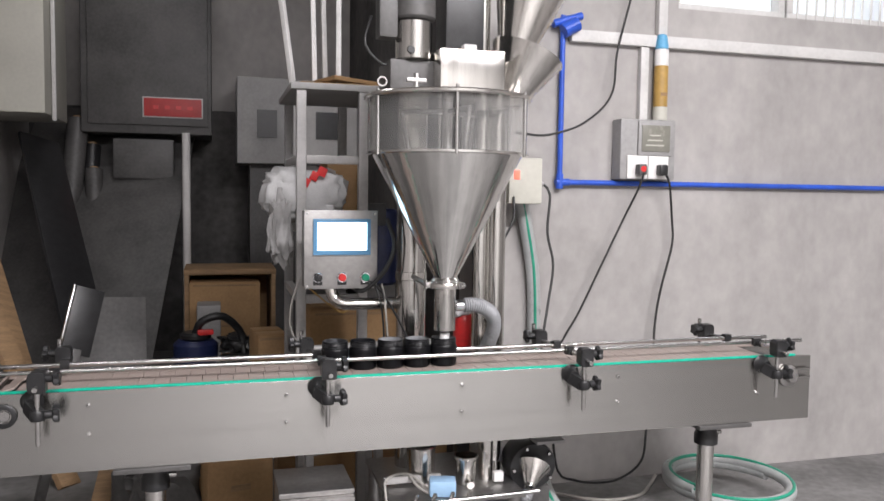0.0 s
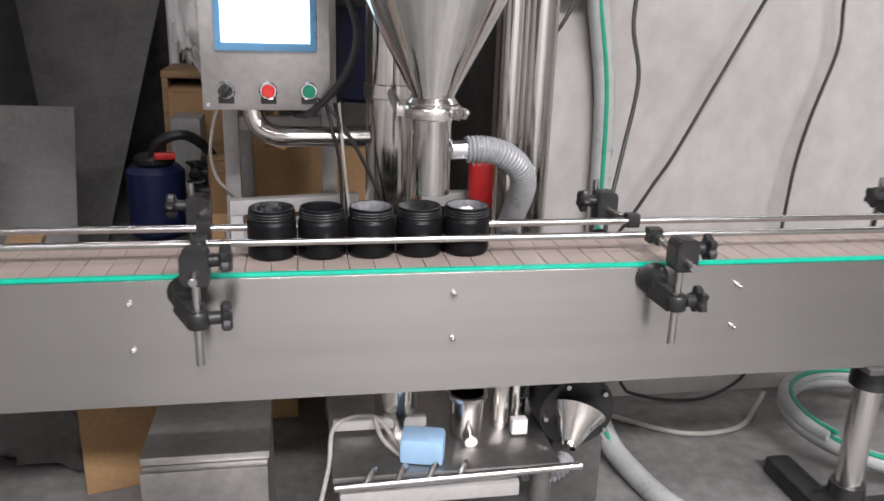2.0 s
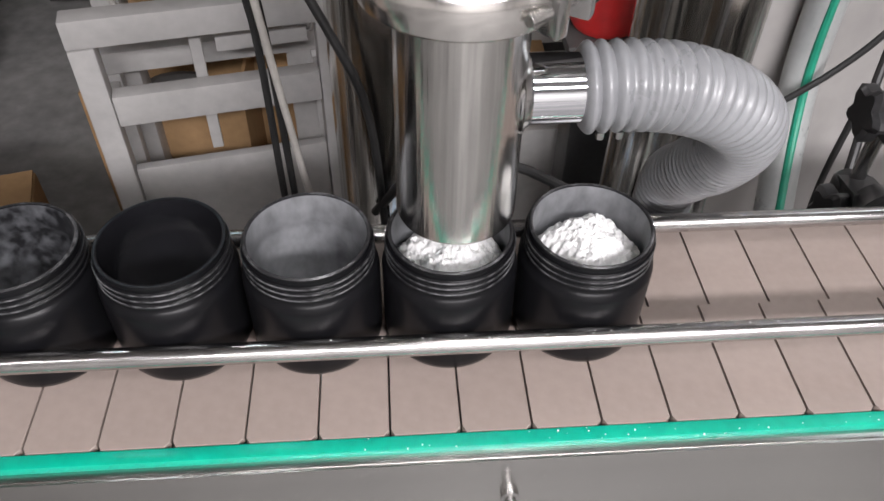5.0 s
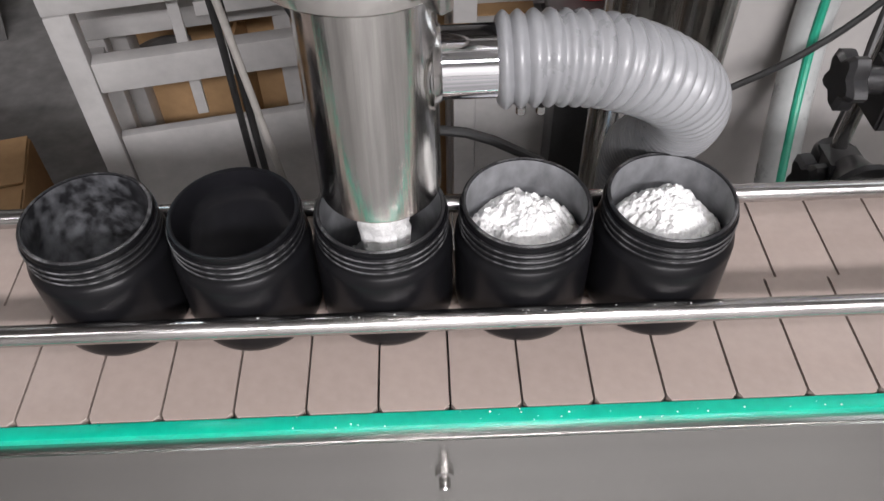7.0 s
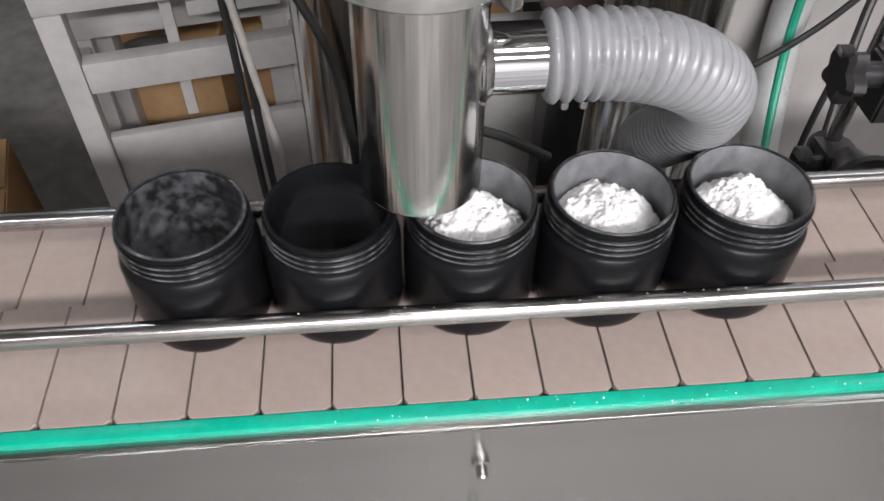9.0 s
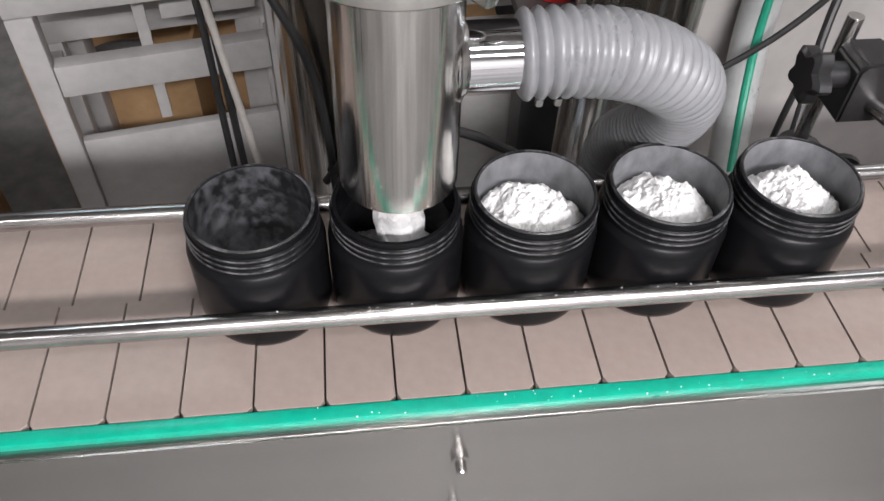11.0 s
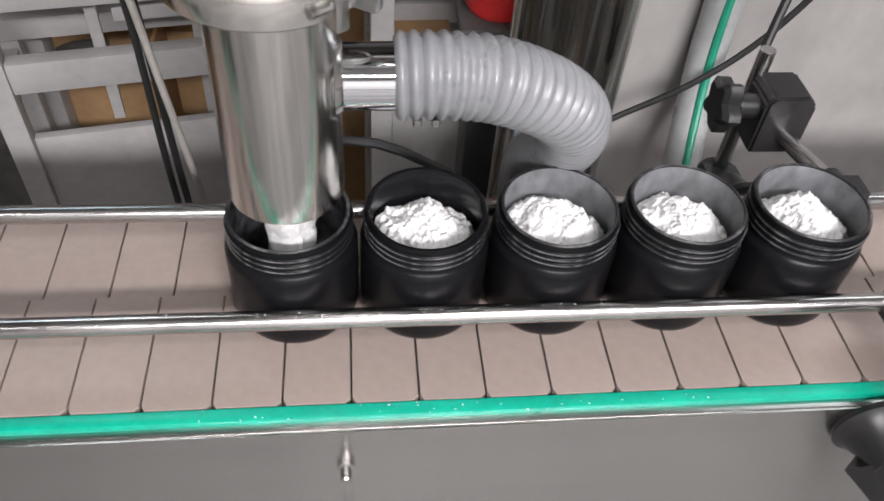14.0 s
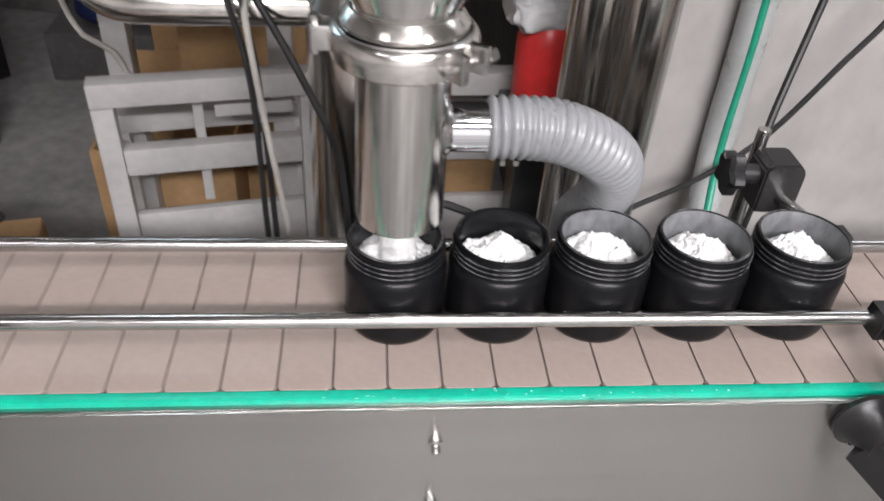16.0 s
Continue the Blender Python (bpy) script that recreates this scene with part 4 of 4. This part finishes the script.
def bench(w, d, at, turn, name, label, mid=None):
    """A low welded bench of square tube, with two rails and a deep apron."""
    fr = thing(name, label, "frame", at)
    fr.rotation_euler = (0, 0, radians(turn))
    x0, x1, y0, y1 = 0.0, w, 0.0, d
    for x in (x0, x1):
        part("leg", add_box(B(), (x, y0, 0.278), (0.026, 0.026, 0.556), 0.003), FRAME_PAINT, fr)
        part("leg", add_box(B(), (x, y1, 0.235), (0.026, 0.026, 0.47), 0.003), FRAME_PAINT, fr)
    part("top_rail", add_box(B(), ((x0 + x1) / 2, y0, 0.572), (x1 - x0 + 0.026, 0.026, 0.03), 0.002), FRAME_PAINT, fr)
    part("rail", add_box(B(), ((x0 + x1) / 2, y0 - 0.002, 0.481), (x1 - x0 - 0.027, 0.02, 0.036), 0.002), FRAME_PAINT, fr)
    part("rear_rail", add_box(B(), ((x0 + x1) / 2, y1, 0.483), (x1 - x0 + 0.026, 0.026, 0.026), 0.002), FRAME_PAINT, fr)
    part("apron", add_box(B(), ((x0 + x1) / 2, y0 + 0.001, 0.315), (x1 - x0 - 0.027, 0.012, 0.17), 0.002), FRAME_PAINT, fr, "deep pale grey apron plate")
    for x in (x0, x1):
        part("side_rail", add_box(B(), (x, (y0 + y1) / 2, 0.45), (0.022, y1 - y0 - 0.027, 0.024), 0.002), FRAME_PAINT, fr)
    if mid:
        part("upright", add_box(B(), (mid, y0 + 0.016, 0.48), (0.012, 0.008, 0.156), 0.001), FRAME_PAINT, fr)
        part("cross_strip", add_box(B(), ((mid + x1) / 2, y0 + 0.017, 0.53), (x1 - mid - 0.04, 0.006, 0.016), 0.001), FRAME_PAINT, fr)


bench(0.24, 0.095, (-0.322, 0.495, 0), 11, "bench_frame", "pale grey painted steel frame bench behind the belt", 0.105)
bench(0.16, 0.085, (0.075, 0.545, 0), 3, "bench_frame", "pale grey painted steel frame bench behind the columns")


def crumpled(name, c, s, mat, label, category, seed, amount=0.12):
    b = B()
    bmesh.ops.create_icosphere(b, subdivisions=4, radius=1.0)
    for v in b.verts:
        n = v.co.normalized()
        p = Vector([math.copysign(abs(a) ** 0.6, a) for a in n])
        k = 1 + amount * noise.noise(n * 2.3 + Vector((seed, 0, 0))) + amount * 0.7 * noise.noise(n * 6 + Vector((0, seed, 0)))
        v.co = Vector((p.x * s[0] * k, p.y * s[1] * k, p.z * s[2] * k)) + Vector(c)
    return solid(name, b, mat, label, category, angle=70)


sack = crumpled("woven_sack", (-0.315, 0.74, 1.07), (0.135, 0.10, 0.088), BAG, "crumpled white woven sack with red print on the rack", "sack", 3.0, 0.25)
crumpled("plastic_bag", (-0.40, 0.66, 0.95), (0.035, 0.03, 0.11), PAINT_GREY, "crumpled grey plastic bag hanging at the rack", "bag", 5.0, 0.5)
for k, (x, z, w) in enumerate(((-0.29, 1.10, 0.03), (-0.26, 1.12, 0.025), (-0.235, 1.135, 0.03))):
    pm = part("print_mark", add_box(B(), (x + 0.26, -0.1 - 0.004 * k, z - 1.085 + 0.01), (w, 0.012, 0.03), 0.002, pose(0, 0, 0, 10, 25, 0)), RED, sack, "red printed mark")
    pm.location = (-0.29, 0.74, 1.085)


def carton(name, c, s, label, mat=CARD, turn=0, tape=True):
    t = thing(name, label, "box", c)
    t.rotation_euler = (0, 0, radians(turn))
    part("carton_body", add_box(B(), (0, 0, s[2] / 2), s, 0.004), mat, t)
    fl = B()
    for d, w in ((-1, 0.46), (1, 0.46)):
        add_box(fl, (0, d * s[1] * 0.26, s[2] + 0.003), (s[0] * 0.98, s[1] * w, 0.004), 0.0008, None)
    part("flap", fl, mat, t, "folded top flaps")
    part("seam", add_box(B(), (0, -s[1] / 2 - 0.0008, s[2] - 0.012), (s[0] * 0.9, 0.0014, 0.01)), WOOD, t)
    if tape:
        part("tape", add_box(B(), (0, -s[1] / 2 - 0.001, s[2] * 0.6), (s[0] * 0.3, 0.002, s[2] * 0.06)), WOOD, t, "dark printed bar")
    return t


carton("carton", (-0.10, 0.87, 0.0), (0.38, 0.22, 0.66), "tall brown cardboard carton behind the belt")
carton("carton", (-0.40, 1.3, 0.0), (0.12, 0.20, 0.50), "narrow brown cardboard carton beside the rack", turn=8)
oc = thing("open_carton", "open brown cardboard carton with raised flaps and dark scrap inside", "box", (-0.31, 0.735, 0))
for c, sz in (((0, -0.085, 0.2), (0.2, 0.005, 0.4)), ((0, 0.085, 0.2), (0.2, 0.005, 0.4)), ((-0.0975, 0, 0.2), (0.005, 0.164, 0.4)), ((0.0975, 0, 0.2), (0.005, 0.164, 0.4))):
    part("carton_wall", add_box(B(), c, sz, 0.001), CARD, oc)
part("flap", add_box(B(), (0, 0.103, 0.43), (0.196, 0.004, 0.07), 0.001, pose(0, 0, 0, -32, 0, 0)), CARD, oc, "raised cardboard flap")
part("scrap", add_sweep(B(), [(0.05 * math.cos(a), 0.045 * math.sin(a), 0.30 + 0.004 * a) for a in (0.5 * k for k in range(26))], 0.012, 10, 0.02), PAINT_DARK, oc, "coiled dark scrap hose")
part("scrap_bed", add_box(B(), (0, 0, 0.14), (0.18, 0.155, 0.27), 0.01), PAINT_DARK, oc)
carton("carton", (0.125, 0.592, 0.0), (0.07, 0.06, 0.47), "brown carton between the columns", tape=False)
carton("carton", (-0.15, 0.95, 0.983), (0.14, 0.2, 0.22), "brown carton on the rack shelf", tape=False)
solid("red_motor", add_lathe(B(), [(0, 0), (0.031, 0), (0.036, 0.008), (0.036, 0.085), (0.031, 0.105), (0.02, 0.116), (0, 0.118)], 28, origin=(0.19, 0.485, 0.572)), RED, "red steel motor cap standing behind the columns", "motor")
stand = thing("motor_stand", "dark steel stand under the red motor", "stand", (0.19, 0.485, 0))
part("stand_plate", add_box(B(), (0, 0, 0.565), (0.085, 0.085, 0.012), 0.002), PAINT_DARK, stand)
part("stand_post", add_box(B(), (0, 0, 0.28), (0.05, 0.05, 0.558), 0.003), BLACK, stand)
part("stand_foot", add_box(B(), (0, 0, 0.006), (0.1, 0.085, 0.012), 0.002), PAINT_DARK, stand)
crumpled("white_cloth", (0.172, 0.485, 0.692), (0.032, 0.038, 0.02), BAG, "white cloth draped beside the red motor", "cloth", 8.0, 0.2)
tank = thing("dark_tank", "dark steel tank behind the control panel", "tank", (-0.03, 0.88, 0.66))
part("shell", add_rod(B(), (0, 0, 0.08), (0, 0, 0.36), 0.075, 28, 0.01), NAVY, tank)
part("grille", add_box(B(), (-0.03, -0.085, 0.34), (0.09, 0.02, 0.08), 0.004), BLACK, tank)
part("tank_foot", add_box(B(), (0, 0, 0.035), (0.12, 0.12, 0.09), 0.004), PAINT_DARK, tank)

# steel box under the belt
sb = thing("sheet_steel_box", "dull sheet-steel box on the floor under the belt", "box", (-0.35, 0.13, 0))
part("box_body", add_box(B(), (0, 0, 0.135), (0.195, 0.22, 0.27), 0.003), STEEL_DULL, sb)
part("box_lid", add_box(B(), (0.0, 0.01, 0.278), (0.2, 0.2, 0.014), 0.003), STEEL_DULL, sb)

# dark corner with cabinets
cab = thing("wall_cabinet", "large dark grey steel cabinet with a red sign", "cabinet")
part("cabinet_body", add_box(B(), (-1.0, 3.35, 1.92), (0.74, 0.5, 1.0), 0.01), PAINT_DARK, cab)
part("cabinet_door", add_box(B(), (-0.99, 3.09, 1.93), (0.68, 0.02, 0.92), 0.006), PAINT_DARK, cab)
sg = part("sign", add_box(B(), (-0.853, 3.074, 1.577), (0.345, 0.008, 0.122), 0.001), PAINT_WHITE, cab, "red sign with pale border")
part("sign_face", add_box(B(), (-0.853, 3.068, 1.577), (0.33, 0.006, 0.108), 0.001), RED_SIGN, sg)
for k in range(4):
    part("sign_mark", add_box(B(), (-0.95 + 0.065 * k, 3.0645, 1.577), (0.03, 0.002, 0.022)), RED, sg, "faded mark")
solid("switch_box", add_box(B(), (-1.025, 3.3, 1.268), (0.345, 0.4, 0.24), 0.01), PAINT_DARK, "dark steel switch box under the cabinet", "box")
pb = thing("machine_cabinet", "grey steel cabinet with square openings", "cabinet")
part("cabinet_body", add_box(B(), (-0.10, 3.25, 1.52), (0.76, 0.4, 0.53), 0.008), PAINT_GREY, pb)
for x, w in ((-0.3, 0.12), (0.08, 0.16)):
    part("opening", add_box(B(), (x, 3.04, 1.50), (w, 0.01, 0.17)), BLACK, pb, "dark square opening")
part("bright_panel", add_box(B(), (0.04, 3.0475, 1.465), (0.44, 0.006, 0.31)), PAINT_WHITE, pb)
part("stand", add_box(B(), (-0.1, 3.3, 0.63), (0.6, 0.3, 1.26)), PAINT_DARK, pb)
solid("standpipe", add_rod(B(), (-0.775, 2.95, 0.0), (-0.775, 2.95, 1.42), 0.024, 16), PAINT_WHITE, "old white-painted standpipe in the recess", "pipe")
pc = thing("pale_cabinet", "pale beige steel cabinet on the wall", "cabinet")
part("cabinet_body", add_box(B(), (-1.58, 2.6, 1.95), (0.34, 0.6, 1.0), 0.008), PALE, pc)
part("edge_strip", add_box(B(), (-1.395, 2.45, 1.85), (0.02, 0.02, 0.85), 0.002), PAINT_WHITE, pc)
ws = thing("timber_shelf", "rough timber shelf with plywood panels", "shelf", (-0.53, 2.75, 0))
part("shelf_board", add_box(B(), (0, 0, 0.63), (0.5, 0.4, 0.03), 0.003), WOOD, ws)
for x in (-0.235, 0.235):
    part("shelf_side", add_box(B(), (x, 0, 0.307), (0.025, 0.4, 0.614), 0.003), WOOD, ws)
part("shelf_back", add_box(B(), (0, 0.19, 0.3), (0.44, 0.02, 0.6)), CARD, ws)
carton("carton", (-0.56, 2.66, 0.0), (0.38, 0.28, 0.57), "brown cardboard carton in the timber shelf")
mot = thing("pump_set", "navy blue pump set with black fittings on a bench", "pump", (-0.70, 1.80, 0.0))
part("bench", add_box(B(), (0.08, 0, 0.065), (0.46, 0.28, 0.13), 0.004), PAINT_DARK, mot)
part("pump_body", add_rod(B(), (0, 0, 0.13), (0, 0, 0.39), 0.10, 28, 0.02), NAVY, mot, "navy blue pump body")
part("pump_cap", add_rod(B(), (0, 0, 0.39), (0, 0, 0.425), 0.07, 24, 0.01), BLACK, mot)
part("pump_motor", add_rod(B(), (0.11, -0.02, 0.26), (0.27, -0.02, 0.26), 0.062, 24, 0.012), BLACK, mot)
part("motor_foot", add_box(B(), (0.19, -0.02, 0.165), (0.12, 0.1, 0.07), 0.004), PAINT_DARK, mot)
part("pump_hose", add_sweep(B(), [(0.0, -0.02, 0.42), (0.03, -0.05, 0.48), (0.12, -0.04, 0.50), (0.2, 0, 0.42), (0.22, -0.02, 0.31)], 0.018, 12), BLACK, mot)
part("red_valve", add_box(B(), (0.045, -0.06, 0.432), (0.07, 0.03, 0.024), 0.006, pose(0, 0, 0, 0, 0, 10)), RED, mot)


def leaning(name, lo, hi, w, th, mat, label, turn=0):
    b = B()
    L = (Vector(hi) - Vector(lo)).length
    add_box(b, (0, 0, L / 2), (w, th, L), 0.003)
    o = solid(name, b, mat, label, "board", angle=40)
    o.matrix_world = along(lo, hi) @ pose(0, 0, 0, 0, 0, turn)
    return o


leaning("dark_sheet", (-1.45, 2.2, 0.0), (-1.2, 3.55, 1.6), 1.0, 0.01, PAINT_DARK, "dark steel sheet leaning on the rear wall")
leaning("black_board", (-1.05, 1.6, 0.0), (-1.52, 2.7, 1.35), 0.22, 0.02, BLACK, "black board leaning in the corner", 20)
leaning("timber_plank", (-1.2, 1.2, 0.0), (-1.62, 1.9, 0.95), 0.1, 0.025, WOOD, "rough timber plank leaning in the corner", 30)
leaning("timber_plank", (-1.12, 1.05, 0.0), (-1.6, 1.5, 0.9), 0.09, 0.025, WOOD, "rough timber plank leaning in the corner", 10)
leaning("steel_sheet", (-1.02, 1.3, 0.0), (-1.05, 1.6, 0.62), 0.30, 0.006, PAINT_DARK, "bent dark steel sheet standing in the corner", 5)
mon = thing("folded_panel", "small dark framed panel standing tilted", "panel", (-1.08, 0.95, 0.5))
mon.rotation_euler = (radians(-12), radians(18), radians(25))
part("panel_face", add_box(B(), (0, 0, 0.12), (0.10, 0.012, 0.24), 0.003), BLACK, mon)
part("panel_edge", add_box(B(), (-0.055, 0, 0.12), (0.008, 0.014, 0.24), 0.002), STEEL_ROD, mon)
part("panel_stem", add_box(B(), (0, 0.0, -0.24), (0.03, 0.03, 0.52), 0.003), PAINT_DARK, mon)
for x0, x1, y in ((-0.46, -0.355, 0.75), (-0.275, -0.265, 0.9), (-0.235, -0.225, 0.92), (-0.18, -0.195, 0.8)):
    leaning("white_rod", (x1, y - 0.05, 1.433), (x0, y + 0.05, 2.3), 0.018, 0.018, PAINT_WHITE, "thin white rod standing on the rack top")
solid("paper_sheets", add_box(add_box(B(), (-0.17, 0.85, 1.441), (0.32, 0.3, 0.014), 0.003), (-0.13, 0.82, 1.457), (0.26, 0.22, 0.014), 0.003, pose(0, 0, 0, 0, 3, 18)), CARD, "stack of brown paper sheets on the rack top", "paper")

carton("carton", (-0.56, 0.5, 0.0), (0.2, 0.2, 0.30), "brown carton on the floor under the belt", turn=14)
crumpled("dark_bag", (-0.74, 0.62, 0.13), (0.15, 0.16, 0.13), PAINT_DARK, "crumpled dark plastic bag on the floor", "bag", 11.0, 0.3)
leaning("timber_plank", (-0.95, 0.35, 0.0), (-0.9, 1.05, 0.36), 0.09, 0.02, WOOD, "short rough plank lying against the bench", 0)
for k, (x, y, r, h, lean) in enumerate(((-1.5, 2.9, 0.06, 1.5, 0.10), (-1.38, 2.95, 0.05, 1.35, 0.05), (-1.28, 2.85, 0.05, 1.2, -0.03))):
    roll = thing("film_roll", "tall dark plastic film roll leaning in the corner", "roll", group="film rolls in the corner")
    part("roll_body", add_rod(B(), (x, y, 0.0), (x + lean, y + 0.3, h), r, 20), BLACK if k % 2 else PAINT_DARK, roll)
    part("roll_core", add_rod(B(), (x + lean * 1.0, y + 0.3, h), (x + lean * 1.01, y + 0.303, h + 0.015), r * 0.5, 14), WOOD, roll)
solid("grey_case", add_box(B(), (-0.645, 2.3, 0.245), (0.12, 0.18, 0.49), 0.01), PAINT_GREY, "tall grey case standing before the timber shelf", "case")
crumpled("black_cloth", (-0.50, 1.84, 0.355), (0.08, 0.06, 0.04), BLACK, "crumpled black cloth lying on the pump motor", "cloth", 21.0, 0.5)
cable([(-0.31, 0.62, 0.76), (-0.26, 0.5, 0.72), (-0.22, 0.44, 0.70), (-0.18, 0.45, 0.74)], 0.0025, YELLOW, label="thin yellow wire under the control panel")
crumbs = B()
rnd = random.Random(5)
for k in range(60):
    z, y = ((BELT + 0.0008, rnd.uniform(0.004, 0.012)), (RAIL_F[1] + 0.0054, RAIL_F[0] + rnd.uniform(-0.0015, 0.0015)))[k % 2]
    sz = rnd.uniform(0.0002, 0.0007)
    for v in bmesh.ops.create_icosphere(crumbs, subdivisions=1, radius=sz)["verts"]:
        v.co += Vector((0.10 + 0.16 * math.sin(k * 12.9898) * abs(math.sin(k * 7.7)), y, z))
solid("powder_crumbs", crumbs, POWDER, "white powder crumbs spilled on rail and strip", "powder", kind="stuff")

# ---- the belt's slats ----
outline = [(0.0004, 0.003), (0.0022, 0.0), (0.0347, 0.0), (0.0376, 0.003), (0.0376, 0.080), (0.0448, 0.080), (0.0448, 0.1495), (0.0435, 0.1524), (0.0088, 0.1524), (0.0076, 0.1495), (0.0076, 0.0812), (0.0004, 0.0812)]
sb_bm = B()
lo = [sb_bm.verts.new((x, y, -0.0042)) for x, y in outline]
hi = [sb_bm.verts.new((x + (0.0004 if i in (0, 1, 10, 11) else 0), y, -0.0005)) for i, (x, y) in enumerate(outline)]
tp = [sb_bm.verts.new((x + 0.0003 * (1 if x < 0.02 else -1), y + 0.0003 * (1 if y < 0.0805 else -1), 0.0)) for x, y in outline]
for a, b in ((lo, hi), (hi, tp)):
    for i in range(len(a)):
        sb_bm.faces.new((a[i], a[(i + 1) % len(a)], b[(i + 1) % len(a)], b[i]))
sb_bm.faces.new(tp), sb_bm.faces.new(lo[::-1])
SLAT_MESH = mesh_of("slat", sb_bm, SLAT, 25)
slats = []
for k in range(-38, 32):
    o = new("slat", SLAT_MESH)
    o.parent = conveyor
    slats.append((o, (k + 0.5) * PITCH))
stream_bm = B()
rows_s = []
for i in range(15):
    z = -0.002 - 0.062 * i / 14
    rows_s.append([stream_bm.verts.new(((0.0125 + 0.004 * noise.noise(Vector((math.cos(a) * 4, math.sin(a) * 4, z * 110)))) * math.cos(a), (0.0125 + 0.004 * noise.noise(Vector((math.cos(a) * 4, math.sin(a) * 4, z * 110 + 9)))) * math.sin(a), z)) for a in (2 * math.pi * k / 40 for k in range(40))])
for a, b in zip(rows_s, rows_s[1:]):
    for k in range(40):
        stream_bm.faces.new((a[k], b[k], b[(k + 1) % 40], a[(k + 1) % 40]))
stream_bm.faces.new(rows_s[0]), stream_bm.faces.new(rows_s[-1][::-1])
stream = solid("powder_stream", stream_bm, POWDER, "white powder falling from the nozzle into the jar", "powder", angle=60)

# ---- motion ----
BELT_STEPS = (0.0760, 0.0688, 0.0760, 0.0762)     # the chain slips a little under the held jars
STEPS = [(1.46, 2.14, 0.0760), (5.1, 5.95, 0.0758), (8.675, 9.525, 0.0760), (12.25, 13.1, 0.0762)]
START = 0.0055 - 4 * GAP          # the first jar's place at the start


def travel(t, way=None):
    return sum(d * min(1, max(0, (t - a) / (b - a))) for (a, b, _), d in zip(STEPS, way or [s[2] for s in STEPS]))


def step_times(n):
    ts = {0.0, 16.0}
    for a, b, _ in STEPS:
        ts |= {round(a + (b - a) * i / n, 3) for i in range(n + 1)}
    return sorted(ts)


def chain_pose(x):
    """A slat's pose at the distance x along the chain."""
    xr, xl = 1.07, -1.08
    if x > xr:
        a = min((x - xr) / R_END, math.pi)
        return pose(xr + R_END * math.sin(a), Y0, 0.545 + R_END * math.cos(a), 0, math.degrees(a), 0)
    if x < xl:
        a = min((xl - x) / R_END, math.pi)
        return pose(xl - R_END * math.sin(a), Y0, 0.545 + R_END * math.cos(a), 0, -math.degrees(a), 0)
    return pose(x, Y0, BELT, 0, 0, 0)


def motions():
    for ob, x in slats:
        walk(ob, [(t, chain_pose(x - 0.2278 - 0.0120 + travel(t, BELT_STEPS))) for t in step_times(5)])
    for i, j in enumerate(jars):
        walk(j, [(t, pose(START + i * GAP + travel(t), JAR_Y, BELT + 0.0005, 0, 0, 23 * i)) for t in step_times(4)])
    full = [13.1, 9.525, 5.95, 2.14, -1.2]
    for h, t0 in zip(heaps, full):
        rows = [(max(0.0, t0 + dt), pose(0, 0, z)) for dt, z in ((0.3, -0.049), (1.0, -0.036), (1.9, -0.016), (2.6, 0.0)) if t0 + dt > 0]
        z0 = -0.049 if t0 > 0 else -0.016
        rows = [(0.0, pose(0, 0, z0))] + [r for r in rows if 0.05 < r[0] < 15.95] + [(16.0, pose(0, 0, 0.0))]
        walk(h, rows)
    x, y = AXIS
    up, down = pose(x, y, 0.757), pose(x, y, 0.692)
    rows = [(0.0, down)]
    for a, b, _ in STEPS:
        rows += [(a - 0.75, down), (a - 0.55, up), (b, up), (b + 0.1, down)]
    walk(stream, rows + [(16.0, down)])


motions()
